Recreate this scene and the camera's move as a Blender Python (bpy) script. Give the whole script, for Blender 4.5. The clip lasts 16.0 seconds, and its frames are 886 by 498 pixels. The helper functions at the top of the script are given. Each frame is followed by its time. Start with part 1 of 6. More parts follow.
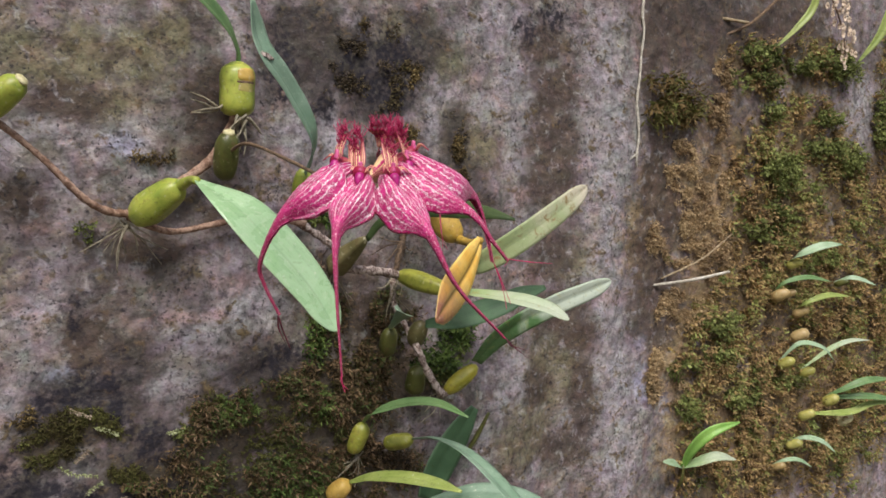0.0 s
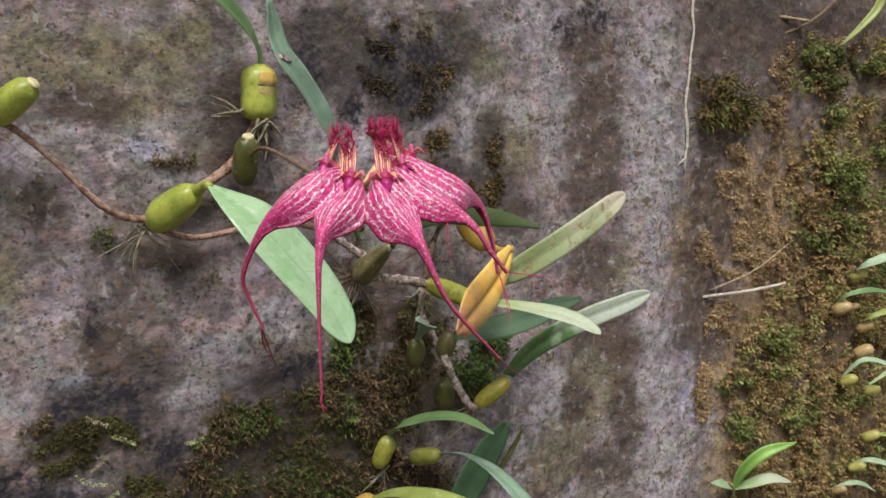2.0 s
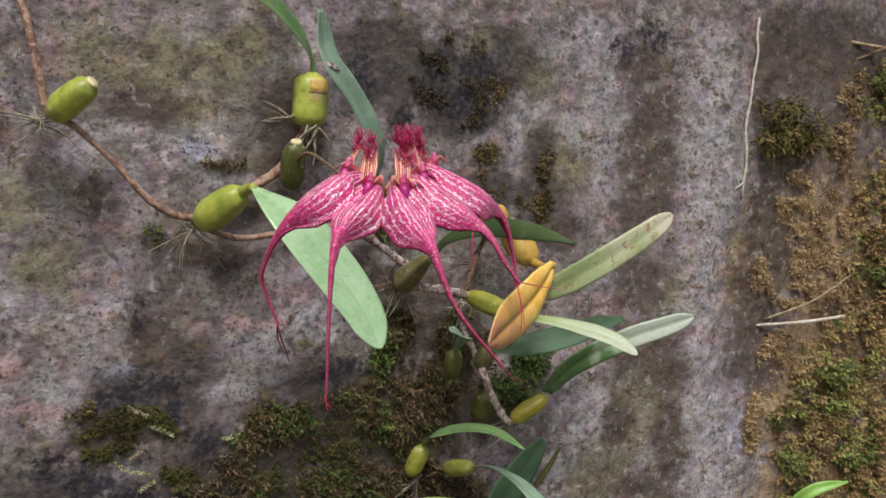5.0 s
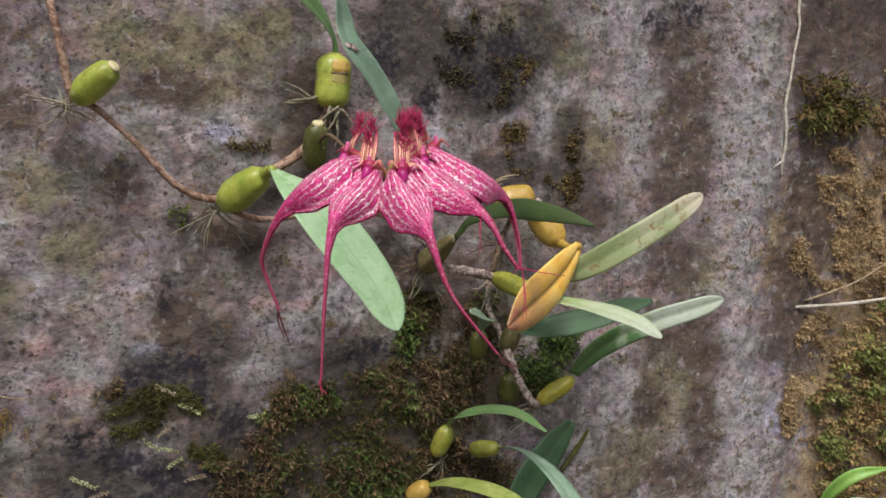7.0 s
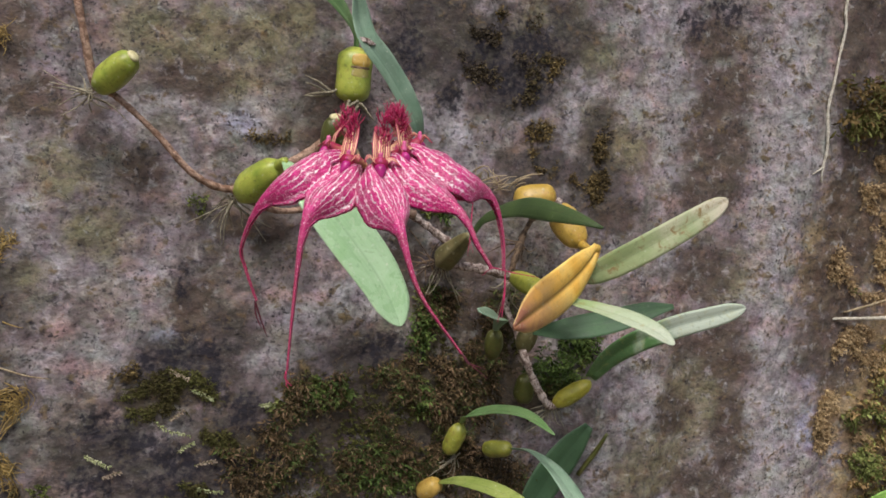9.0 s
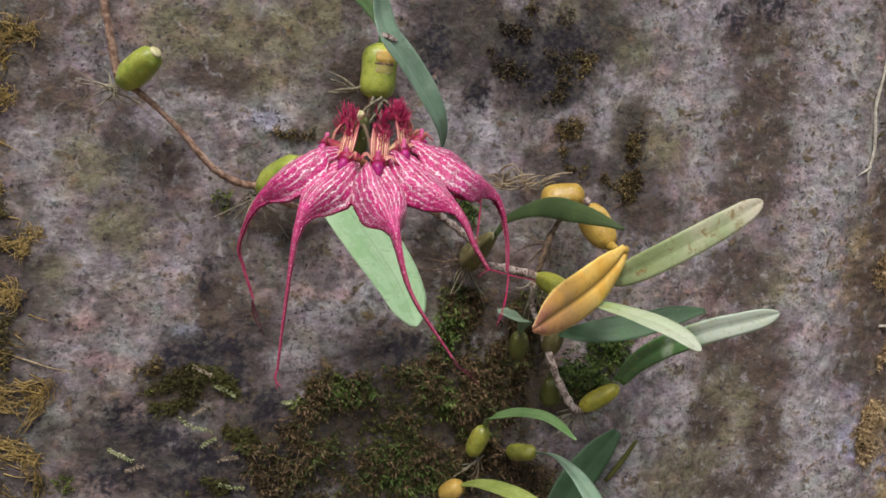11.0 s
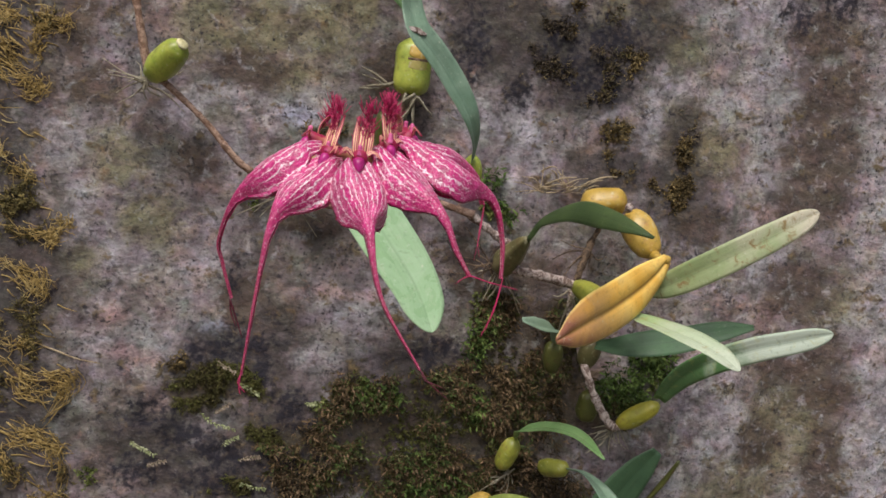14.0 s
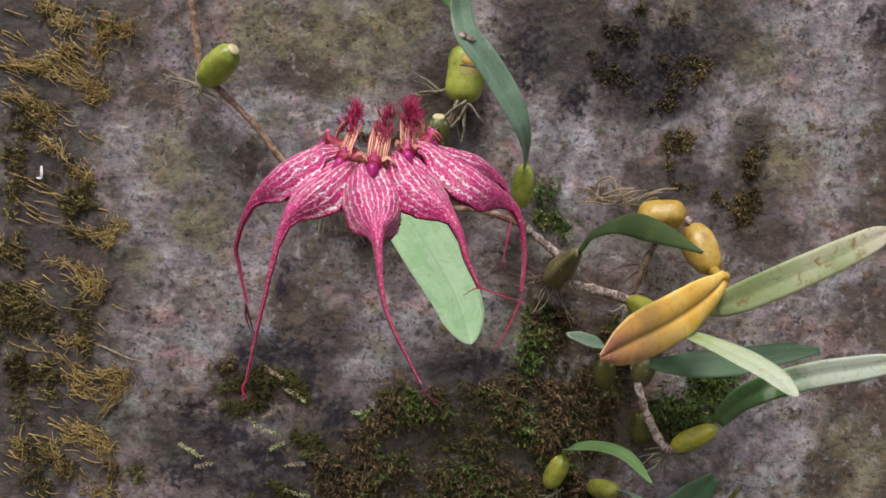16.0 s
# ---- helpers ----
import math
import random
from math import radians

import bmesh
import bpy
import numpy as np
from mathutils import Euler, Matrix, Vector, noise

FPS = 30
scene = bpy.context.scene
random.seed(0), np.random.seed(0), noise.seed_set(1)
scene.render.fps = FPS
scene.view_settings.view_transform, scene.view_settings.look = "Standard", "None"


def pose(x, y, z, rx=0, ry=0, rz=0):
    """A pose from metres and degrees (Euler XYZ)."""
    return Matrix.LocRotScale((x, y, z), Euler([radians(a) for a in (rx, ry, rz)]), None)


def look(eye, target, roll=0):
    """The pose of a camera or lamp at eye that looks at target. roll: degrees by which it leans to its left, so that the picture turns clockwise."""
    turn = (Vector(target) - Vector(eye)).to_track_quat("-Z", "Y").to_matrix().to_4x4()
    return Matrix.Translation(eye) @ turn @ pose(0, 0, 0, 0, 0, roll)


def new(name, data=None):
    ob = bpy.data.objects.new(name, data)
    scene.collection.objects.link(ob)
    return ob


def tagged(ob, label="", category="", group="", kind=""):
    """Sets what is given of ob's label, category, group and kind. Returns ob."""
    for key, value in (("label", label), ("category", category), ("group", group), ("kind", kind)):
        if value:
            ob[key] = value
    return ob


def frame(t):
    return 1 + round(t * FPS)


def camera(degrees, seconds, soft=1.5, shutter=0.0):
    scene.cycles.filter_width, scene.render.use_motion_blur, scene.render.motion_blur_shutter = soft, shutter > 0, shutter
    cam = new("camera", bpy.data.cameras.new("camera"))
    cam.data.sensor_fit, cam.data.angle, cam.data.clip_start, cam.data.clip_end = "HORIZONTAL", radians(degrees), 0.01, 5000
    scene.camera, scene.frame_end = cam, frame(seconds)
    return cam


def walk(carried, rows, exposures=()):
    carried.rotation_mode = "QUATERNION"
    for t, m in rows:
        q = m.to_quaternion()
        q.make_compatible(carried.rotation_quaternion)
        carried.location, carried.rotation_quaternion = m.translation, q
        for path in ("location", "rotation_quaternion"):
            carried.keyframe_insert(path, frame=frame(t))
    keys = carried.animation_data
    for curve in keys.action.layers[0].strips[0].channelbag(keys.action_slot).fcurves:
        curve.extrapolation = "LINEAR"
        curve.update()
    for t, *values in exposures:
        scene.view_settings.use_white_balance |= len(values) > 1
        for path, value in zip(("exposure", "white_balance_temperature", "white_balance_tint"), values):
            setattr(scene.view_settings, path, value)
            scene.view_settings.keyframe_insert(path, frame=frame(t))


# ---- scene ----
cam = camera(53.1, 16.0, 1.7)
METRES, EYE, TILT, LEAN, TURN = 0.27, 1.4, -2.016, -1.49, -36.45
ROWS = [
    (0.0, 0.0, 0.0, 0.0, -0.0, 0.0, 0.0),
    (0.5, 0.0251, 0.0231, 0.0015, 0.87, 0.19, -0.01),
    (1.0, 0.0643, 0.0779, 0.0069, 1.73, 0.28, -0.09),
    (1.5, 0.0921, 0.102, 0.0111, 2.89, 0.36, -0.24),
    (2.0, 0.1248, 0.1165, 0.0107, 4.32, 0.33, -0.5),
    (2.5, 0.1803, 0.112, 0.0027, 5.21, 0.82, -0.84),
    (3.0, 0.1848, 0.1261, 0.0013, 5.91, 1.24, -1.34),
    (3.5, 0.1945, 0.1229, -0.0, 6.78, 1.24, -1.77),
    (4.0, 0.1997, 0.1207, -0.0096, 7.51, 1.56, -2.66),
    (6.5, 0.3002, 0.1242, 0.0163, 11.51, -0.19, -3.16),
    (7.0, 0.3196, 0.1439, 0.018, 12.48, -0.48, -3.44),
    (7.5, 0.3431, 0.1509, 0.0199, 13.62, -0.49, -4.2),
    (8.0, 0.3649, 0.1602, 0.0299, 14.88, -0.51, -5.13),
    (8.5, 0.4056, 0.1747, 0.0311, 15.51, -0.91, -5.25),
    (9.0, 0.4651, 0.1949, 0.0309, 16.66, -1.02, -5.36),
    (9.5, 0.4958, 0.198, 0.0297, 18.15, -1.02, -5.69),
    (12.0, 0.5975, 0.3285, 0.0536, 21.43, -1.9, -5.87),
    (12.5, 0.6292, 0.3614, 0.0532, 22.53, -2.03, -5.89),
    (13.0, 0.6414, 0.3896, 0.0552, 23.49, -2.16, -6.43),
    (13.5, 0.65, 0.4067, 0.0592, 24.33, -2.11, -6.98),
    (14.0, 0.6588, 0.4222, 0.063, 25.84, -2.03, -7.72),
    (14.5, 0.6681, 0.4391, 0.0716, 26.85, -1.91, -8.75),
    (15.0, 0.6808, 0.4693, 0.0747, 27.92, -1.95, -9.1),
    (15.5, 0.7041, 0.4987, 0.0818, 29.61, -1.97, -9.07),
    (16.0, 0.7347, 0.5213, 0.077, 31.58, -2.22, -8.88),
]
walk(cam, [(t, pose(0, 0, EYE, TILT, LEAN, TURN) @ pose(METRES * x, METRES * y, METRES * z, 90 + pitch, roll, yaw)) for t, x, y, z, yaw, pitch, roll in ROWS], [(0.0, 0.12), (4.0, 0.09), (9.0, 0.03), (16.0, 0.0)])

# ---- light ----
world = bpy.data.worlds.new("world")
scene.world = world
world.use_nodes = True
wn = world.node_tree.nodes
sky = wn.new("ShaderNodeTexSky")
sky.sky_type, sky.sun_disc = "NISHITA", False
sky.sun_elevation, sky.sun_rotation = radians(62), radians(205)
sky.air_density, sky.dust_density, sky.ozone_density = 1.0, 4.0, 0.6
wn["Background"].inputs["Strength"].default_value = 0.108
world.node_tree.links.new(sky.outputs[0], wn["Background"].inputs["Color"])
sun = new("sun", bpy.data.lights.new("sun", "SUN"))
sun.data.energy, sun.data.angle, sun.data.color = 2.68, radians(24), (1.0, 0.965, 0.92)
sun.matrix_world = look((-0.9, -1.6, 4.6), (0.4, 0.7, 1.4))


# ---- materials ----
def nodes(name, rough=0.6):
    m = bpy.data.materials.new(name)
    m.use_nodes = True
    n, l = m.node_tree.nodes, m.node_tree.links
    b = n["Principled BSDF"]
    b.inputs["Roughness"].default_value = rough
    return m, n, l, b


def tex(n, l, kind, scale, detail=4.0, vector=None, distortion=0.0, rough=0.55):
    t = n.new(kind)
    t.inputs["Scale"].default_value = scale
    if "Detail" in t.inputs:
        t.inputs["Detail"].default_value = detail
    if "Distortion" in t.inputs:
        t.inputs["Distortion"].default_value = distortion
    if "Roughness" in t.inputs:
        t.inputs["Roughness"].default_value = rough
    if vector is not None:
        l.new(vector, t.inputs["Vector"])
    return t


def ramp(n, l, fac, stops):
    r = n.new("ShaderNodeValToRGB")
    el = r.color_ramp.elements
    while len(el) < len(stops):
        el.new(0.5)
    for e, (p, c) in zip(el, stops):
        e.position, e.color = p, (*c, 1.0) if len(c) == 3 else c
    l.new(fac, r.inputs[0])
    return r.outputs[0]


def grey(n, l, fac, lo, hi):
    a, b = (0, 0, 0), (1, 1, 1)
    return ramp(n, l, fac, [(lo, a), (hi, b)] if lo < hi else [(hi, b), (lo, a)])


def mix(n, l, fac, a, b, blend="MIX"):
    m = n.new("ShaderNodeMix")
    m.data_type, m.blend_type = "RGBA", blend
    for value, socket in ((fac, m.inputs[0]), (a, m.inputs[6]), (b, m.inputs[7])):
        if isinstance(value, (int, float)):
            socket.default_value = value
        elif isinstance(value, tuple):
            socket.default_value = (*value, 1.0)
        else:
            l.new(value, socket)
    return m.outputs[2]


def calc(n, l, op, a, b=0.0, clamp=False):
    m = n.new("ShaderNodeMath")
    m.operation, m.use_clamp = op, clamp
    for value, socket in ((a, m.inputs[0]), (b, m.inputs[1])):
        if isinstance(value, (int, float)):
            socket.default_value = value
        else:
            l.new(value, socket)
    return m.outputs[0]


def bump(n, l, b, height, strength, distance):
    k = n.new("ShaderNodeBump")
    k.inputs["Strength"].default_value, k.inputs["Distance"].default_value = strength, distance
    l.new(height, k.inputs["Height"])
    l.new(k.outputs[0], b.inputs["Normal"])


def place(n, l, sx=1.0, sy=1.0, sz=1.0):
    c, m = n.new("ShaderNodeTexCoord"), n.new("ShaderNodeMapping")
    m.inputs["Scale"].default_value = (sx, sy, sz)
    l.new(c.outputs["Object"], m.inputs["Vector"])
    return m.outputs[0]


def attr(n, name):
    a = n.new("ShaderNodeAttribute")
    a.attribute_name = name
    return a.outputs["Fac"]


def wall_material():
    m, n, l, b = nodes("weathered_wall", 0.85)
    flat, tall, wide = place(n, l), place(n, l, 1, 1, 0.2), place(n, l, 0.8, 1, 1.05)

    def cloud(scale, vector=None, detail=7, rough=0.68, distortion=0.5):
        return tex(n, l, "ShaderNodeTexNoise", scale, detail, vector or flat, distortion, rough).outputs[0]

    def times(f, k):
        return calc(n, l, "MULTIPLY", f, k)

    mid, mottle, fine = cloud(46, None, 5, 0.6, 0.4), cloud(150, wide, 3, 0.55, 0.3), cloud(420, wide, 2, 0.5, 0.2)
    speck, groups, streak = cloud(300, None, 2, 0.5, 0.2), cloud(24, None, 4), cloud(38, tall, 4, 0.58, 0.4)
    base = ramp(n, l, cloud(11, None, 6, 0.62), [(0.3, (0.145, 0.122, 0.105)), (0.44, (0.190, 0.162, 0.155)), (0.56, (0.225, 0.195, 0.205)), (0.75, (0.28, 0.26, 0.27))])
    # films and crusts all over the stone
    base = mix(n, l, times(grey(n, l, cloud(19, None, 6, 0.62), 0.50, 0.58), 0.30), base, (0.20, 0.155, 0.11))
    base = mix(n, l, times(grey(n, l, cloud(27, None, 6, 0.62, 0.3), 0.54, 0.70), 0.30), base, (0.37, 0.345, 0.37))
    base = mix(n, l, times(grey(n, l, cloud(34, None, 6, 0.64, 0.7), 0.57, 0.66), 0.30), base, (0.12, 0.10, 0.10))
    base = mix(n, l, times(grey(n, l, cloud(13, None, 7, 0.66, 0.3), 0.54, 0.64), 0.30), base, (0.27, 0.28, 0.20))
    base = mix(n, l, times(grey(n, l, cloud(50, None, 6, 0.7, 1.2), 0.60, 0.67), 0.40), base, (0.42, 0.25, 0.20))
    tint = ramp(n, l, cloud(31, None, 6, 0.6, 0.8), [(0.32, (0.84, 1.0, 0.90)), (0.45, (1, 1, 1)), (0.56, (1.04, 0.96, 1.07)), (0.68, (1.2, 0.98, 0.86))])
    base = mix(n, l, 0.8, base, tint, "MULTIPLY")
    tone = ramp(n, l, streak, [(0.3, (0.48, 0.46, 0.42)), (0.5, (0.96, 0.97, 0.94)), (0.7, (1.4, 1.39, 1.38))])
    base = mix(n, l, 0.8, base, tone, "MULTIPLY")

    def broken(name, lo, hi, amount=1.5):
        f = calc(n, l, "ADD", attr(n, name), times(calc(n, l, "SUBTRACT", mid, 0.5), amount))
        f = calc(n, l, "ADD", f, times(calc(n, l, "SUBTRACT", mottle, 0.5), amount * 0.8))
        return grey(n, l, f, lo, hi)

    col = mix(n, l, times(broken("pale", 0.22, 0.80), 0.55), base, (0.37, 0.352, 0.375))
    col = mix(n, l, times(broken("blueish", 0.28, 0.9), 0.5), col, (0.33, 0.35, 0.50))
    col = mix(n, l, times(broken("pink", 0.25, 0.9), 0.3), col, (0.47, 0.26, 0.25))
    col = mix(n, l, times(broken("olive", 0.18, 0.75), 0.78), col, (0.165, 0.148, 0.085))
    col = mix(n, l, times(broken("ochre", 0.20, 0.66, 1.8), 0.82), col, (0.30, 0.210, 0.110))
    # dark film, then brown: wall stains together with painted shade around the plants
    col = mix(n, l, times(broken("shade_film", 0.12, 0.62), 0.88), col, (0.050, 0.042, 0.038))
    col = mix(n, l, times(broken("brown", 0.14, 0.66), 0.90), col, (0.078, 0.056, 0.044))
    # crusts that break up into flakes, thicker where stain and shade are painted
    for scale, lo, hi, amount, dark in ((70, 0.55, 0.65, 0.55, (0.070, 0.058, 0.052)), (130, 0.60, 0.70, 0.40, (0.045, 0.040, 0.042))):
        flake = calc(n, l, "ADD", cloud(scale, None, 4, 0.6, 0.5), times(attr(n, "shade_film"), 0.09))
        col = mix(n, l, times(grey(n, l, flake, lo, hi), amount), col, dark)
    chips = calc(n, l, "SUBTRACT", cloud(95, None, 4, 0.6, 0.5), times(attr(n, "shade_film"), 0.12))
    col = mix(n, l, times(grey(n, l, chips, 0.56, 0.68), 0.45), col, (0.40, 0.385, 0.39))
    soot = calc(n, l, "ADD", times(calc(n, l, "SUBTRACT", cloud(190, None, 4, 0.62, 0.3), 0.18), 1.7), times(attr(n, "black"), 0.40))
    soot = calc(n, l, "ADD", soot, times(calc(n, l, "SUBTRACT", mid, 0.5), 0.8))
    col = mix(n, l, times(broken("moss", 0.30, 0.72, 2.0), 0.85), col, (0.06, 0.046, 0.03))
    col = mix(n, l, times(broken("carpet", 0.30, 0.72, 2.2), 0.85), col, (0.115, 0.082, 0.044))
    col = mix(n, l, 0.75, col, ramp(n, l, mid, [(0.3, (0.58, 0.56, 0.55)), (0.5, (1.0, 1.0, 1.0)), (0.7, (1.36, 1.36, 1.35))]), "MULTIPLY")
    col = mix(n, l, 0.45, col, ramp(n, l, mottle, [(0.32, (0.48, 0.45, 0.44)), (0.5, (1.0, 1.0, 1.0)), (0.68, (1.42, 1.41, 1.42))]), "MULTIPLY")
    # grains of many tints
    for scale, contrast, amount in ((60, 1.3, 0.45), (160, 1.0, 0.22)):
        grain = n.new("ShaderNodeBrightContrast")
        grain.inputs["Contrast"].default_value = contrast
        l.new(tex(n, l, "ShaderNodeTexNoise", scale, 3, wide, 0.2, 0.55).outputs["Color"], grain.inputs["Color"])
        pale = n.new("ShaderNodeHueSaturation")
        pale.inputs["Saturation"].default_value = 0.16
        l.new(grain.outputs[0], pale.inputs["Color"])
        col = mix(n, l, amount, col, pale.outputs[0], "OVERLAY")
    dots = times(grey(n, l, speck, 0.60, 0.68), calc(n, l, "ADD", grey(n, l, groups, 0.42, 0.62), 0.4))
    col = mix(n, l, calc(n, l, "MULTIPLY", dots, 0.68, True), col, (0.035, 0.031, 0.034))
    col = mix(n, l, times(grey(n, l, fine, 0.62, 0.78), 0.16), col, (0.48, 0.46, 0.47))
    col = mix(n, l, times(grey(n, l, fine, 0.44, 0.30), 0.30), col, (0.06, 0.052, 0.05))
    col = mix(n, l, times(grey(n, l, soot, 0.64, 1.0), 0.92), col, (0.019, 0.017, 0.025))
    l.new(col, b.inputs["Base Color"])
    h = calc(n, l, "ADD", times(mid, 0.8), times(mottle, 0.45))
    h = calc(n, l, "ADD", h, times(fine, 0.18))
    bump(n, l, b, h, 0.7, 0.0045)
    b.inputs["Specular IOR Level"].default_value = 0.25
    return m


def leaf_material(name, light, dark, spots=0.0, rough=0.42, spot=(0.16, 0.1, 0.03), tip=None, rib_shade=0.3, turn=(0.25, 0.9), dusty=0.7):
    m, n, l, b = nodes(name, rough)
    uv = n.new("ShaderNodeUVMap").outputs[0]
    sep = n.new("ShaderNodeSeparateXYZ")
    l.new(uv, sep.inputs[0])
    across = calc(n, l, "ABSOLUTE", calc(n, l, "SUBTRACT", sep.outputs[0], 0.5))
    p = place(n, l)
    big = tex(n, l, "ShaderNodeTexNoise", 38, 5, p, 0.5).outputs[0]
    small = tex(n, l, "ShaderNodeTexNoise", 260, 4, p, 0.2).outputs[0]
    map_ = n.new("ShaderNodeMapping")
    map_.inputs["Scale"].default_value = (16, 1.2, 1)
    l.new(uv, map_.inputs["Vector"])
    vein = tex(n, l, "ShaderNodeTexNoise", 2.0, 2, map_.outputs[0], 0.1).outputs[0]
    col = mix(n, l, grey(n, l, big, 0.32, 0.68), dark, light)
    if tip:
        col = mix(n, l, grey(n, l, calc(n, l, "ADD", sep.outputs[1], calc(n, l, "MULTIPLY", calc(n, l, "SUBTRACT", big, 0.5), 0.9)), *turn), col, tip)
    col = mix(n, l, 0.14, col, ramp(n, l, vein, [(0.35, (0.6, 0.6, 0.6)), (0.65, (1.25, 1.25, 1.2))]), "MULTIPLY")
    # midrib tint; at full strength a wider, darker line paints the fold's shadow
    col = mix(n, l, calc(n, l, "MULTIPLY", grey(n, l, across, 0.04 if rib_shade < 0.6 else 0.07, 0.0), rib_shade), col, tuple((0.55 if rib_shade < 0.6 else 0.3) * c for c in dark))
    edge = calc(n, l, "MULTIPLY", grey(n, l, across, 0.44, 0.5), 0.45)
    col = mix(n, l, edge, col, tuple(min(1, 1.25 * c + 0.03) for c in light))
    if spots:
        blot = calc(n, l, "MULTIPLY", grey(n, l, tex(n, l, "ShaderNodeTexNoise", 120, 5, p, 0.8, 0.7).outputs[0], 0.55, 0.66), spots)
        col = mix(n, l, blot, col, spot)
    dust = tex(n, l, "ShaderNodeTexNoise", 420, 3, p, 0.3).outputs[0]
    pale = calc(n, l, "MULTIPLY", grey(n, l, dust, 0.64, 0.70), calc(n, l, "MULTIPLY", grey(n, l, big, 0.4, 0.62), dusty))
    col = mix(n, l, pale, col, (0.62, 0.64, 0.5))
    col = mix(n, l, calc(n, l, "MULTIPLY", grey(n, l, small, 0.42, 0.3), 0.3), col, tuple(0.45 * c for c in dark))
    l.new(col, b.inputs["Base Color"])
    l.new(ramp(n, l, big, [(0.3, (rough - 0.08,) * 3), (0.7, (rough + 0.16,) * 3)]), b.inputs["Roughness"])
    b.inputs["Subsurface Weight"].default_value = 0.0
    h = calc(n, l, "ADD", calc(n, l, "MULTIPLY", vein, 0.25), calc(n, l, "MULTIPLY", small, 0.3))
    h = calc(n, l, "ADD", h, calc(n, l, "MULTIPLY", big, 0.8))
    bump(n, l, b, h, 0.4, 0.0014)
    return m


def bulb_material(name, light, dark, brown=0.3, rust=(0.22, 0.11, 0.035)):
    m, n, l, b = nodes(name, 0.38)
    p = place(n, l)
    big = tex(n, l, "ShaderNodeTexNoise", 55, 5, p, 0.5).outputs[0]
    fine = tex(n, l, "ShaderNodeTexNoise", 320, 4, p, 0.3).outputs[0]
    tone = tex(n, l, "ShaderNodeTexNoise", 160, 5, p, 0.8, 0.65).outputs[0]
    col = mix(n, l, grey(n, l, calc(n, l, "ADD", calc(n, l, "MULTIPLY", big, 0.7), calc(n, l, "MULTIPLY", tone, 0.3)), 0.36, 0.62), dark, light)
    spot = tex(n, l, "ShaderNodeTexNoise", 95, 5, p, 0.9, 0.7).outputs[0]
    col = mix(n, l, calc(n, l, "MULTIPLY", grey(n, l, spot, 0.56, 0.7), brown), col, rust)
    col = mix(n, l, calc(n, l, "MULTIPLY", grey(n, l, fine, 0.6, 0.74), 0.45), col, (0.05, 0.045, 0.015))
    pits = tex(n, l, "ShaderNodeTexNoise", 210, 2, p, 0.2, 0.5).outputs[0]
    col = mix(n, l, calc(n, l, "MULTIPLY", grey(n, l, pits, 0.60, 0.74), 0.5), col, (0.12, 0.07, 0.03))
    col = mix(n, l, calc(n, l, "MULTIPLY", grey(n, l, pits, 0.36, 0.30), 0.35), col, (0.6, 0.58, 0.4))
    l.new(col, b.inputs["Base Color"])
    bump(n, l, b, calc(n, l, "ADD", big, calc(n, l, "MULTIPLY", fine, 0.3)), 0.3, 0.0015)
    return m


def bark_material(name, light, dark, scale=140):
    m, n, l, b = nodes(name, 0.8)
    p = place(n, l)
    a = tex(n, l, "ShaderNodeTexNoise", scale, 5, p, 0.8, 0.65).outputs[0]
    c = tex(n, l, "ShaderNodeTexNoise", scale * 4, 4, p, 0.4, 0.7).outputs[0]
    col = mix(n, l, grey(n, l, a, 0.43, 0.58), dark, light)
    col = mix(n, l, calc(n, l, "MULTIPLY", grey(n, l, c, 0.52, 0.66), 0.7), col, tuple(0.4 * x for x in dark))
    l.new(col, b.inputs["Base Color"])
    bump(n, l, b, calc(n, l, "ADD", a, calc(n, l, "MULTIPLY", c, 0.5)), 0.7, 0.002)
    return m


def tuft_material(name, stops, rough=0.8):
    m, n, l, b = nodes(name, rough)
    g = n.new("ShaderNodeNewGeometry")
    big = tex(n, l, "ShaderNodeTexNoise", 17, 5, place(n, l), 0.8).outputs[0]
    f = calc(n, l, "ADD", calc(n, l, "MULTIPLY", g.outputs["Random Per Island"], 0.5), calc(n, l, "MULTIPLY", calc(n, l, "SUBTRACT", big, 0.32), 1.5))
    l.new(ramp(n, l, f, stops), b.inputs["Base Color"])
    b.inputs["Specular IOR Level"].default_value = 0.2
    return m


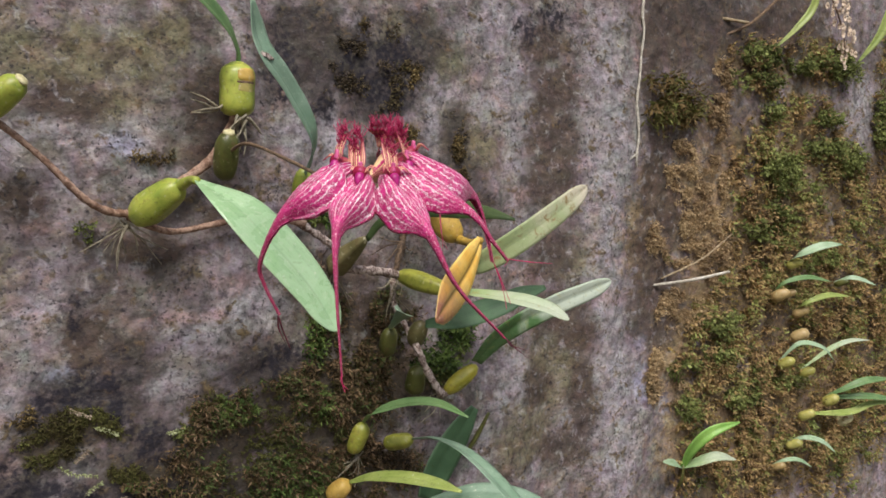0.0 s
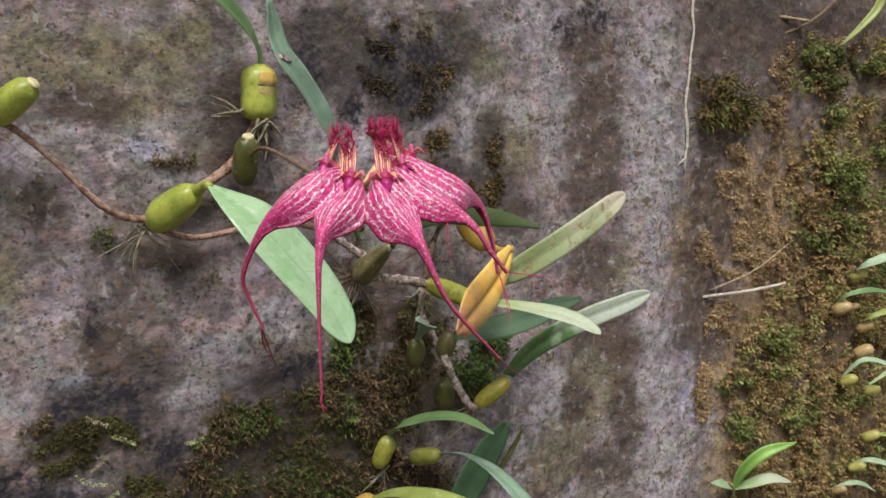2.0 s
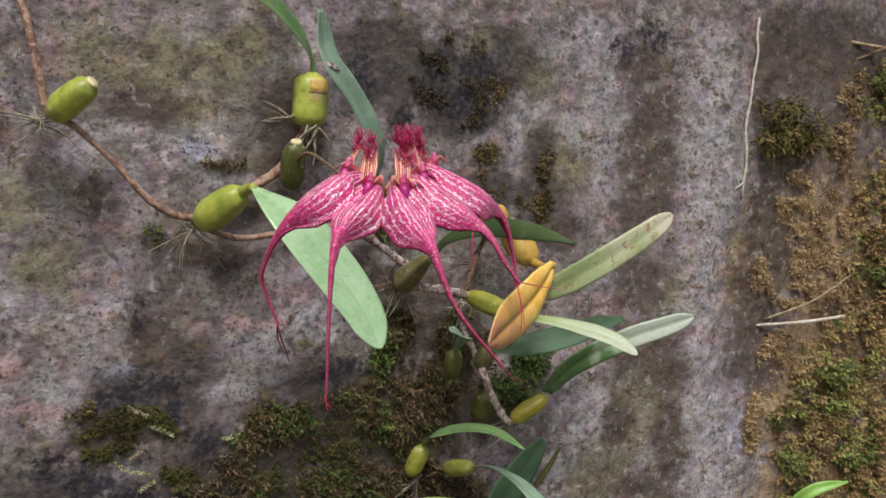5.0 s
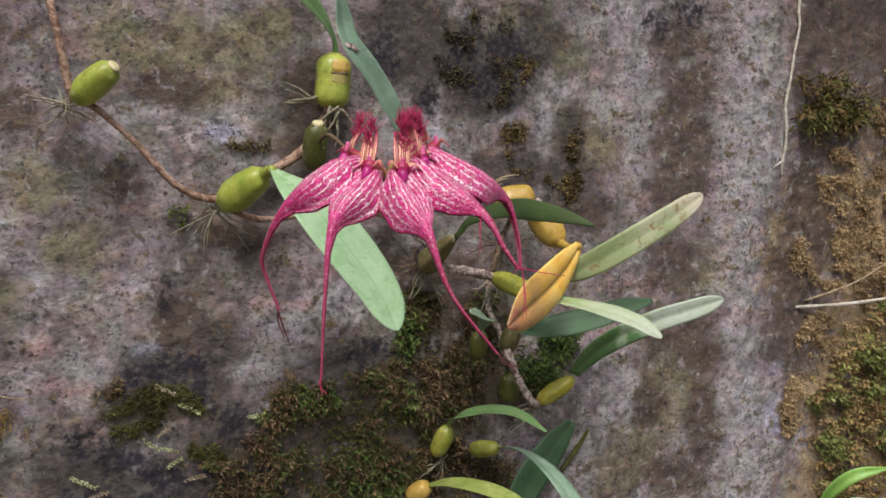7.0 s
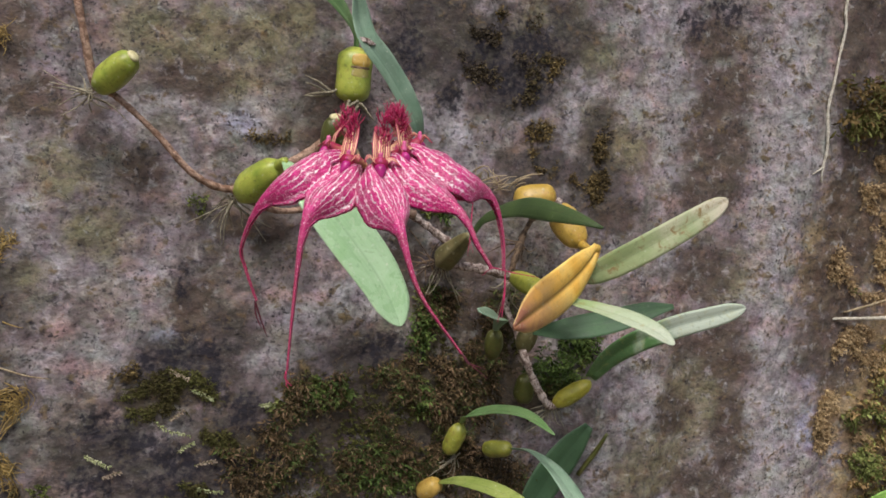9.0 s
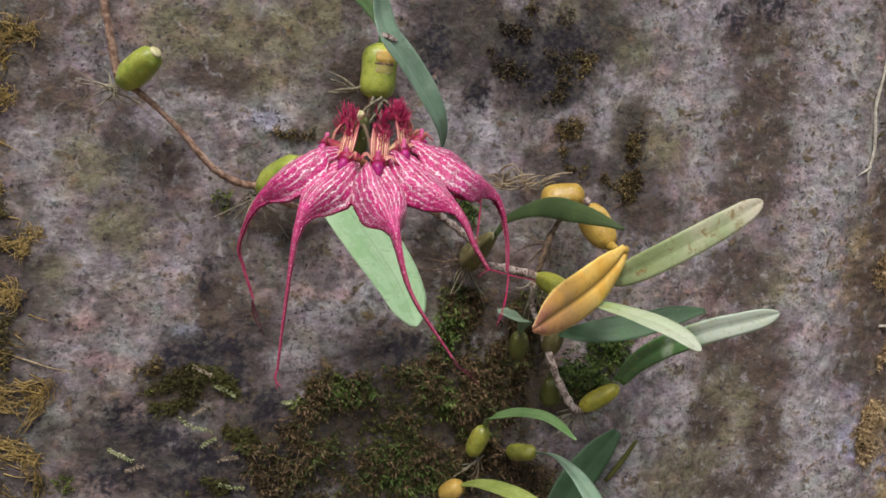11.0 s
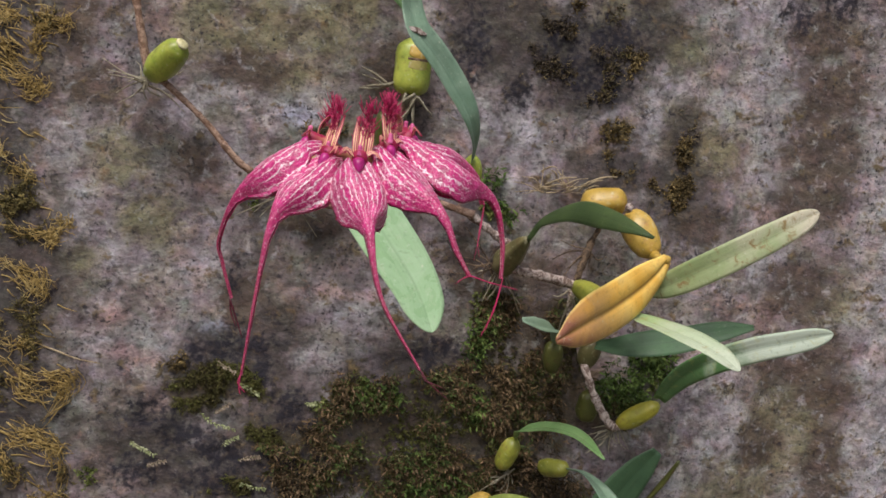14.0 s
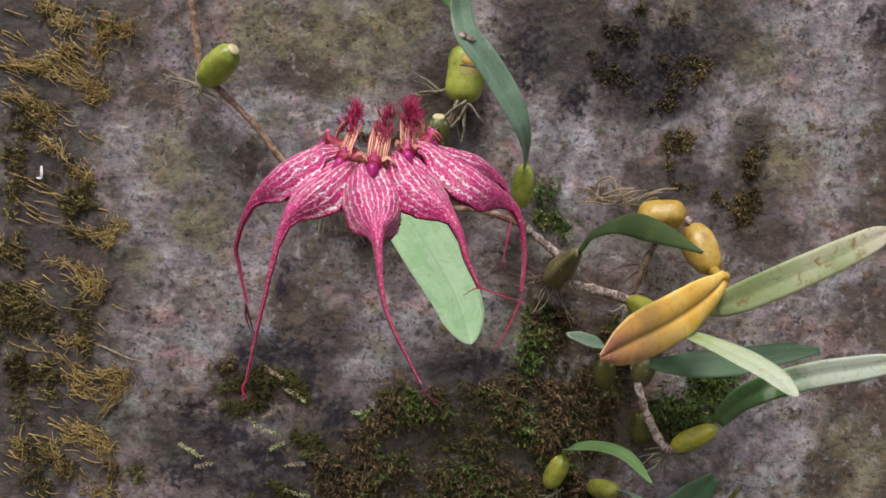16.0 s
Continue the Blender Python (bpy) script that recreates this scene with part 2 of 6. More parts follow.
def sepal_material():
    m, n, l, b = nodes("magenta_sepal", 0.36)
    uv = n.new("ShaderNodeUVMap").outputs[0]
    map_ = n.new("ShaderNodeMapping")
    map_.inputs["Scale"].default_value = (1.0, 1.7, 1)
    l.new(uv, map_.inputs["Vector"])
    p = place(n, l)
    shift = tex(n, l, "ShaderNodeTexNoise", 650, 3, p, 0.3)
    wob = tex(n, l, "ShaderNodeTexNoise", 170, 3, p, 0.3).outputs[0]
    sep = n.new("ShaderNodeSeparateXYZ")
    l.new(map_.outputs[0], sep.inputs[0])
    x = calc(n, l, "ADD", calc(n, l, "MULTIPLY", sep.outputs[0], 14.0), calc(n, l, "MULTIPLY", calc(n, l, "SUBTRACT", wob, 0.5), 0.9))
    x = calc(n, l, "ADD", x, calc(n, l, "MULTIPLY", calc(n, l, "SUBTRACT", shift.outputs[0], 0.5), 0.9))
    line = calc(n, l, "ABSOLUTE", calc(n, l, "SUBTRACT", calc(n, l, "FRACT", x), 0.5))
    line = grey(n, l, line, 0.13, 0.07)
    cell = tex(n, l, "ShaderNodeTexVoronoi", 620, 0, p)
    cell.feature = "DISTANCE_TO_EDGE"
    net = calc(n, l, "MULTIPLY", grey(n, l, cell.outputs["Distance"], 0.08, 0.02), grey(n, l, wob, 0.48, 0.62))
    gaps = grey(n, l, tex(n, l, "ShaderNodeTexNoise", 620, 3, p, 0.5).outputs[0], 0.40, 0.47)
    veins = calc(n, l, "MAXIMUM", calc(n, l, "MULTIPLY", line, gaps), calc(n, l, "MULTIPLY", net, 0.5))
    fade = grey(n, l, calc(n, l, "MULTIPLY", sep.outputs[1], 0.3), 0.36, 0.24)
    flecks = grey(n, l, tex(n, l, "ShaderNodeTexNoise", 1050, 3, p, 0.4, 0.6).outputs[0], 0.58, 0.66)
    tail = grey(n, l, calc(n, l, "MULTIPLY", sep.outputs[1], 0.3), 0.72, 0.40)
    veins = calc(n, l, "MULTIPLY", veins, calc(n, l, "ADD", calc(n, l, "MULTIPLY", fade, 0.85), 0.06))
    veins = calc(n, l, "MAXIMUM", veins, calc(n, l, "MULTIPLY", flecks, calc(n, l, "MULTIPLY", tail, 0.5)))
    body = ramp(n, l, tex(n, l, "ShaderNodeTexNoise", 240, 4, p, 0.4).outputs[0], [(0.3, (0.33, 0.005, 0.088)), (0.5, (0.52, 0.012, 0.160)), (0.72, (0.70, 0.03, 0.255))])
    body = mix(n, l, grey(n, l, calc(n, l, "MULTIPLY", sep.outputs[1], 0.3), 0.3, 0.62), body, (0.29, 0.008, 0.062))
    l.new(mix(n, l, calc(n, l, "MULTIPLY", veins, 1.0), body, (1.0, 0.86, 0.91)), b.inputs["Base Color"])
    h = calc(n, l, "ADD", calc(n, l, "MULTIPLY", veins, -0.4), tex(n, l, "ShaderNodeTexVoronoi", 900, 0, p).outputs["Distance"])
    bump(n, l, b, h, 0.6, 0.0006)
    b.inputs["Sheen Weight"].default_value = 0.15
    return m


def striped_material():
    m, n, l, b = nodes("striped_hood", 0.5)
    uv = n.new("ShaderNodeUVMap").outputs[0]
    sep = n.new("ShaderNodeSeparateXYZ")
    l.new(uv, sep.inputs[0])
    wob = tex(n, l, "ShaderNodeTexNoise", 300, 2, place(n, l)).outputs[0]
    x = calc(n, l, "ADD", calc(n, l, "MULTIPLY", sep.outputs[0], 3.0), wob)
    line = calc(n, l, "ABSOLUTE", calc(n, l, "SUBTRACT", calc(n, l, "FRACT", x), 0.5))
    col = mix(n, l, grey(n, l, line, 0.32, 0.18), (0.80, 0.56, 0.30), (0.45, 0.012, 0.12))
    l.new(mix(n, l, grey(n, l, sep.outputs[1], 0.45, 0.95), col, (0.33, 0.012, 0.06)), b.inputs["Base Color"])
    return m


def plain_material(name, light, dark, rough=0.5, scale=300):
    m, n, l, b = nodes(name, rough)
    t = tex(n, l, "ShaderNodeTexNoise", scale, 4, place(n, l), 0.4).outputs[0]
    l.new(mix(n, l, grey(n, l, t, 0.35, 0.65), dark, light), b.inputs["Base Color"])
    bump(n, l, b, t, 0.3, 0.001)
    return m


WALL = wall_material()
SEPAL, HOOD = sepal_material(), striped_material()
LIP = plain_material("plum_lip", (0.46, 0.02, 0.21), (0.30, 0.008, 0.12), 0.35)
COLUMN = plain_material("pink_column", (0.72, 0.16, 0.36), (0.5, 0.05, 0.18), 0.4)
THREAD = plain_material("dark_thread", (0.12, 0.012, 0.03), (0.05, 0.008, 0.015), 0.6)
FRINGE = plain_material("crimson_fringe", (0.50, 0.014, 0.11), (0.26, 0.006, 0.05), 0.5)
BIG_LEAF = leaf_material("broad_green_leaf", (0.38, 0.55, 0.33), (0.27, 0.45, 0.22), 0.5, 0.25, (0.47, 0.56, 0.38))
GREEN_LEAF = leaf_material("green_leaf", (0.17, 0.28, 0.11), (0.10, 0.20, 0.065), 0.12, 0.4, dusty=0.35)
BLUE_LEAF = leaf_material("blue_green_leaf", (0.25, 0.36, 0.26), (0.155, 0.26, 0.17), 0.05, 0.4)
DARK_LEAF = leaf_material("dark_green_leaf", (0.055, 0.092, 0.022), (0.028, 0.055, 0.013), 0.05, 0.7, dusty=0.1)
DUSTY_LEAF = leaf_material("dusty_green_leaf", (0.36, 0.42, 0.22), (0.26, 0.34, 0.15), 1.0, 0.6, (0.25, 0.175, 0.07), (0.52, 0.47, 0.36), 0.3, (0.5, 1.1))
PALE_LEAF = leaf_material("pale_green_leaf", (0.38, 0.49, 0.27), (0.27, 0.39, 0.17), 0.4, 0.5, (0.30, 0.22, 0.06), (0.47, 0.52, 0.40))
STRAP_LEAF = leaf_material("strap_leaf", (0.15, 0.29, 0.12), (0.085, 0.19, 0.065), 0.35, 0.45, (0.42, 0.40, 0.12), (0.50, 0.57, 0.47), 0.3, (0.40, 0.66))
# darker green that has the shade on two rear leaves put into its colour
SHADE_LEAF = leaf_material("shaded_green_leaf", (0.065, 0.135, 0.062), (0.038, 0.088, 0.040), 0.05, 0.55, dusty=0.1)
LIME_LEAF = leaf_material("lime_leaf", (0.36, 0.42, 0.12), (0.24, 0.32, 0.07), 0.5, 0.42, (0.05, 0.06, 0.02))
# the shadow in this leaf's crease is painted along its midrib
YELLOW_LEAF = leaf_material("yellow_leaf", (0.92, 0.66, 0.19), (0.80, 0.44, 0.07), 0.35, 0.45, (0.36, 0.12, 0.03), (0.36, 0.145, 0.085), 1.0, (0.36, 0.95))
GREEN_BULB = bulb_material("green_bulb", (0.46, 0.49, 0.085), (0.22, 0.30, 0.04), 0.3)
# dark olive skin; its low tone also paints shade on the bulbs labelled shaded
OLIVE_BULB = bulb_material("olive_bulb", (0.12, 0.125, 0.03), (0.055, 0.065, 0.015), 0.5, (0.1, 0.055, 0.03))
YELLOW_BULB = bulb_material("yellow_bulb", (0.60, 0.40, 0.10), (0.42, 0.27, 0.04), 0.75, (0.40, 0.19, 0.06))
LIME_BULB = bulb_material("lime_bulb", (0.38, 0.38, 0.06), (0.18, 0.20, 0.03), 0.6)
STUMP = bulb_material("brown_stump", (0.22, 0.185, 0.085), (0.10, 0.095, 0.035), 0.6, (0.13, 0.08, 0.05))
GOLD_BULB = bulb_material("olive_gold_bulb", (0.46, 0.40, 0.05), (0.25, 0.25, 0.03), 0.4)
PINK_PATCH = bulb_material("pinkish_patch", (0.46, 0.36, 0.13), (0.32, 0.31, 0.07), 0.55, (0.42, 0.20, 0.11))
SCAR = plain_material("pale_scar", (0.72, 0.66, 0.40), (0.5, 0.45, 0.22), 0.6)
RHIZOME = bark_material("rhizome_bark", (0.47, 0.31, 0.23), (0.21, 0.115, 0.075))
PALE_BARK = bark_material("pale_bark", (0.66, 0.55, 0.50), (0.16, 0.10, 0.08), 230)
DARK_BARK = bark_material("dark_bark", (0.24, 0.16, 0.10), (0.07, 0.045, 0.03), 170)
STALK = bark_material("brown_stalk", (0.26, 0.17, 0.10), (0.13, 0.08, 0.05), 260)
ROOT = bark_material("pale_root", (0.42, 0.38, 0.28), (0.26, 0.22, 0.15), 220)
PALE_ROOT = bark_material("bleached_root", (0.70, 0.66, 0.57), (0.45, 0.40, 0.32), 220)
STRAW = bark_material("dry_straw", (0.45, 0.36, 0.23), (0.28, 0.2, 0.11), 160)
TAN_BULB = bulb_material("tan_bulb", (0.52, 0.38, 0.18), (0.34, 0.24, 0.09), 0.5, (0.42, 0.22, 0.1))
PALE_BULB = bulb_material("pale_lime_bulb", (0.50, 0.46, 0.14), (0.30, 0.29, 0.06), 0.4)
PETAL = plain_material("tan_petal", (0.80, 0.68, 0.54), (0.58, 0.42, 0.30), 0.7)
SEEDLING = leaf_material("seedling_leaf", (0.28, 0.50, 0.11), (0.19, 0.38, 0.07), 0.0, 0.4)
GREY_LEAF = leaf_material("grey_green_leaf", (0.40, 0.52, 0.36), (0.27, 0.40, 0.22), 0.0, 0.45)
MOSS_DARK = tuft_material("dark_moss", [(0.10, (0.016, 0.013, 0.009)), (0.28, (0.06, 0.042, 0.022)), (0.38, (0.26, 0.17, 0.10)), (0.46, (0.035, 0.03, 0.016)), (0.60, (0.15, 0.095, 0.045)), (0.70, (0.04, 0.05, 0.018)), (0.86, (0.11, 0.16, 0.045)), (1.0, (0.32, 0.24, 0.15))])
MOSS_CUSHION = tuft_material("olive_moss", [(0.15, (0.025, 0.02, 0.010)), (0.45, (0.075, 0.062, 0.022)), (0.7, (0.085, 0.09, 0.025)), (1.0, (0.16, 0.16, 0.05))])
MOSS_OCHRE = tuft_material("ochre_moss", [(0.10, (0.06, 0.037, 0.022)), (0.26, (0.26, 0.165, 0.08)), (0.40, (0.50, 0.33, 0.15)), (0.50, (0.12, 0.085, 0.04)), (0.62, (0.42, 0.30, 0.13)), (0.74, (0.20, 0.21, 0.065)), (0.9, (0.40, 0.45, 0.14)), (1.0, (0.20, 0.14, 0.08))])
CLUMP = tuft_material("brown_olive_moss", [(0.15, (0.05, 0.035, 0.016)), (0.4, (0.19, 0.125, 0.05)), (0.55, (0.08, 0.06, 0.022)), (0.75, (0.13, 0.135, 0.04)), (1.0, (0.22, 0.24, 0.07))])
MOSS_TAN = tuft_material("tan_moss", [(0.12, (0.16, 0.105, 0.06)), (0.35, (0.44, 0.305, 0.17)), (0.5, (0.22, 0.155, 0.085)), (0.65, (0.62, 0.46, 0.26)), (0.9, (0.50, 0.37, 0.20))])
MOSS_GREEN = tuft_material("green_moss", [(0.2, (0.06, 0.07, 0.022)), (0.45, (0.16, 0.19, 0.05)), (0.6, (0.08, 0.085, 0.03)), (0.8, (0.30, 0.35, 0.11)), (1.0, (0.24, 0.21, 0.08))])
LICHEN = tuft_material("golden_lichen", [(0.1, (0.13, 0.09, 0.035)), (0.4, (0.28, 0.19, 0.065)), (0.7, (0.42, 0.30, 0.115)), (0.95, (0.52, 0.41, 0.20))])
FLECKS = tuft_material("ochre_flecks", [(0.15, (0.06, 0.04, 0.02)), (0.5, (0.2, 0.13, 0.04)), (0.85, (0.36, 0.26, 0.08))])
GOLD_FLECKS = tuft_material("gold_flecks", [(0.15, (0.05, 0.037, 0.02)), (0.4, (0.15, 0.105, 0.045)), (0.55, (0.06, 0.05, 0.028)), (0.75, (0.26, 0.185, 0.075)), (0.95, (0.38, 0.29, 0.14))])
MAT_BROWN = tuft_material("olive_brown_mat", [(0.15, (0.05, 0.038, 0.018)), (0.4, (0.13, 0.10, 0.04)), (0.6, (0.08, 0.07, 0.028)), (0.75, (0.24, 0.19, 0.07)), (0.95, (0.40, 0.31, 0.13))])
DARK_CRUST = tuft_material("dark_crust", [(0.15, (0.03, 0.025, 0.02)), (0.4, (0.10, 0.075, 0.05)), (0.6, (0.05, 0.042, 0.03)), (0.8, (0.16, 0.12, 0.06)), (1.0, (0.08, 0.085, 0.03))])
MOSS_FERN = tuft_material("ferny_moss", [(0.2, (0.025, 0.04, 0.012)), (0.5, (0.075, 0.12, 0.03)), (0.75, (0.14, 0.20, 0.05)), (0.95, (0.22, 0.27, 0.09))])
WORT = tuft_material("pale_liverwort", [(0.15, (0.14, 0.16, 0.06)), (0.45, (0.30, 0.34, 0.16)), (0.8, (0.45, 0.46, 0.28)), (1.0, (0.55, 0.50, 0.36))])
WORT_TAN = tuft_material("dry_liverwort", [(0.15, (0.13, 0.10, 0.07)), (0.5, (0.30, 0.23, 0.17)), (0.9, (0.42, 0.35, 0.28))])
WHITE = plain_material("white_scrap", (0.82, 0.80, 0.80), (0.66, 0.62, 0.62), 0.6)
EARTH = plain_material("earth", (0.12, 0.09, 0.05), (0.06, 0.045, 0.03), 0.9, 20)


# ---- shape helpers ----
def raw(name, verts, faces, material, uvs=None, smooth=True):
    me = bpy.data.meshes.new(name)
    me.from_pydata([tuple(v) for v in verts], [], faces)
    me.materials.append(material)
    if uvs is not None:
        layer = me.uv_layers.new(name="UVMap")
        loops = np.zeros(len(me.loops), dtype=np.int32)
        me.loops.foreach_get("vertex_index", loops)
        layer.data.foreach_set("uv", np.asarray(uvs, dtype=np.float32)[loops].ravel())
    if smooth:
        me.shade_smooth()
    me.update()
    return me


def part(name, me, parent, label=""):
    ob = new(name, me)
    ob.parent = parent
    return tagged(ob, label)


def thing(name, label, category, at, group="", kind=""):
    """An Empty at its base; its parts are given in world metres."""
    ob = new(name)
    ob.empty_display_size = 0.02
    ob.location = at
    ob["base"] = [*at]
    return tagged(ob, label, category, group, kind)


def hang(ob, top):
    """Parts are modelled in world metres: take the base of their thing off."""
    ob.matrix_parent_inverse = Matrix.Translation(-Vector(top["base"]))
    return ob


def glide(points, count):
    """A smooth line through the points, evenly resampled."""
    p = np.array(points, dtype=float)
    if len(p) == 2:
        return p[0] + (p[1] - p[0]) * np.linspace(0, 1, count)[:, None]
    q = np.vstack([2 * p[0] - p[1], p, 2 * p[-1] - p[-2]])
    out = []
    for i in range(1, len(q) - 2):
        t = np.linspace(0, 1, 24, endpoint=False)[:, None]
        a, b, c, d = q[i - 1], q[i], q[i + 1], q[i + 2]
        out.append(0.5 * (2 * b + (c - a) * t + (2 * a - 5 * b + 4 * c - d) * t ** 2 + (3 * b - a - 3 * c + d) * t ** 3))
    out = np.vstack(out + [p[-1:]])
    s = np.concatenate([[0], np.cumsum(np.linalg.norm(np.diff(out, axis=0), axis=1))])
    return np.stack([np.interp(np.linspace(0, s[-1], count), s, out[:, k]) for k in range(3)], axis=1)


def unit(v):
    return v / max(1e-9, np.linalg.norm(v))


def tangents(p):
    return np.array([unit(v) for v in np.gradient(p, axis=0)])


def tube(points, radii, sides=8, count=24, knobs=0.0, seed=0, caps=True):
    """Verts, faces and uvs of a tube along a line; radii are spread evenly over its length."""
    p = glide(points, count)
    r = np.interp(np.linspace(0, 1, count), np.linspace(0, 1, len(radii)), radii)
    rng = np.random.RandomState(seed)
    if knobs:
        r = r * (1 + knobs * (rng.rand(count) - 0.4))
    t = tangents(p)
    ref = np.array([0.31, 0.2, 0.93]) if abs(t[0][2]) < 0.8 else np.array([0.9, 0.3, 0.1])
    verts, faces, uvs = [], [], []
    for i in range(count):
        a = unit(np.cross(t[i], ref))
        b = np.cross(a, t[i])
        ref = b if i else ref
        ref = unit(np.cross(a, t[i]))
        for k in range(sides):
            w = 2 * math.pi * k / sides
            rr = r[i] * (1 + (knobs * 0.5 * (rng.rand() - 0.5) if knobs else 0))
            verts.append(p[i] + rr * (math.cos(w) * a + math.sin(w) * b))
            uvs.append((k / sides, i / (count - 1)))
    for i in range(count - 1):
        for k in range(sides):
            k2 = (k + 1) % sides
            faces.append((i * sides + k, i * sides + k2, (i + 1) * sides + k2, (i + 1) * sides + k))
    if caps:
        faces += [tuple(range(sides))[::-1], tuple((count - 1) * sides + k for k in range(sides))]
    return verts, faces, uvs


def joined(pieces):
    verts, faces, uvs = [], [], []
    for v, f, u in pieces:
        o = len(verts)
        verts += list(v)
        uvs += list(u)
        faces += [tuple(i + o for i in g) for g in f]
    return verts, faces, uvs


def blade(points, width, normal, profile=(0.35, 0.8, 1.0, 1.0, 0.85, 0.5, 0.06), fold=0.0, thick=0.0009, count=26, across=8, wave=0.0, twist=0.0, seed=0, curl=0.0, blunt=0.0):
    """A leaf: a strip of that width along a line, facing normal; fold lifts its edges, curl bends them back."""
    along = np.linspace(0, 1, count)
    if blunt:
        along = 1 - (1 - along) ** 1.9
        q = glide(points, 200)
        p = np.stack([np.interp(along, np.linspace(0, 1, 200), q[:, k]) for k in range(3)], axis=1)
    else:
        p = glide(points, count)
    t = tangents(p)
    prof = np.interp(along, np.linspace(0, 1, len(profile)), profile)
    kern = np.array([0.25, 0.5, 0.25])
    soft = prof.copy()
    soft[1:-1] = np.convolve(prof, kern, "valid")
    if blunt:
        soft *= np.sqrt(np.clip(1 - (np.clip(along - 1 + blunt, 0, None) / blunt) ** 2, 0.0004, 1))
    rng = np.random.RandomState(seed)
    ph = rng.rand() * 6
    verts, uvs = [], []
    for side in (1, -1):
        for i in range(count):
            f = along[i]
            n0 = np.array(normal, dtype=float)
            s = unit(np.cross(t[i], n0))
            nn = unit(np.cross(s, t[i]))
            if twist:
                ang = radians(twist) * f
                s, nn = s * math.cos(ang) + nn * math.sin(ang), nn * math.cos(ang) - s * math.sin(ang)
            h = 0.5 * width * soft[i]
            for k in range(across + 1):
                u = 2 * k / across - 1
                lift = fold * abs(u) * h - curl * u * u * h + wave * h * math.sin(9 * f + ph + (1.6 if u > 0 else 0)) * u * u
                edge = thick * (1 - 0.75 * u ** 4)
                groove = -0.0007 * math.exp(-(u / 0.14) ** 2) * min(1, h / 0.005)
                verts.append(p[i] + s * u * h + nn * (lift + groove + 0.5 * side * edge))
                uvs.append((0.5 + 0.5 * u, f))
    row, half = across + 1, count * (across + 1)
    faces = []
    for i in range(count - 1):
        for k in range(across):
            a, b, c, d = i * row + k, i * row + k + 1, (i + 1) * row + k + 1, (i + 1) * row + k
            faces.append((a, b, c, d))
            faces.append((half + d, half + c, half + b, half + a))
        for k, flip in ((0, False), (across, True)):
            a, d = i * row + k, (i + 1) * row + k
            g = (a, d, half + d, half + a)
            faces.append(g[::-1] if flip else g)
    faces.append(tuple(list(range(row))[::-1] + [half + k for k in range(row)]))
    last = (count - 1) * row
    faces.append(tuple([last + k for k in range(row)] + [half + last + k for k in range(row)][::-1]))
    return verts, faces, uvs


def bulb(base, tip, width, seed=0, shape=(0.45, 0.8, 0.97, 1.0, 0.98, 0.93, 0.8, 0.5), ridges=5, sides=20, count=18, deep=0.05, bend=0.0):
    """A pseudobulb: a swollen, faintly ridged body from base to tip."""
    a, b = np.array(base, float), np.array(tip, float)
    ax = unit(b - a)
    e = unit(np.cross(ax, (0.2, -0.9, 0.35)))
    f = np.cross(ax, e)
    rng = np.random.RandomState(seed)
    ph = rng.rand(3) * 6
    verts, uvs, faces = [], [], []
    for i in range(count):
        v = i / (count - 1)
        r = np.interp(v, np.linspace(0, 1, len(shape)), shape) * min(1.0, (math.sqrt(max(0.0, 1 - (1 - min(v, 0.12) / 0.12) ** 2)) * 0.75 + 0.25)) 
        r *= math.sqrt(max(0.03, 1 - max(0, (v - 0.86) / 0.14) ** 2 * 0.7))
        for k in range(sides):
            w = 2 * math.pi * k / sides
            rr = 0.5 * width * r * (1 + deep * math.cos(ridges * w + ph[0]) + 0.04 * math.sin(2 * w + ph[1] + 3 * v) + 0.03 * math.sin(7 * v + ph[2]))
            verts.append(a + (b - a) * v + rr * (math.cos(w) * e + math.sin(w) * f) + f * bend * math.sin(math.pi * v))
            uvs.append((k / sides, v))
    for i in range(count - 1):
        for k in range(sides):
            k2 = (k + 1) % sides
            faces.append((i * sides + k, i * sides + k2, (i + 1) * sides + k2, (i + 1) * sides + k))
    faces += [tuple(range(sides))[::-1], tuple((count - 1) * sides + k for k in range(sides))]
    return verts, faces, uvs


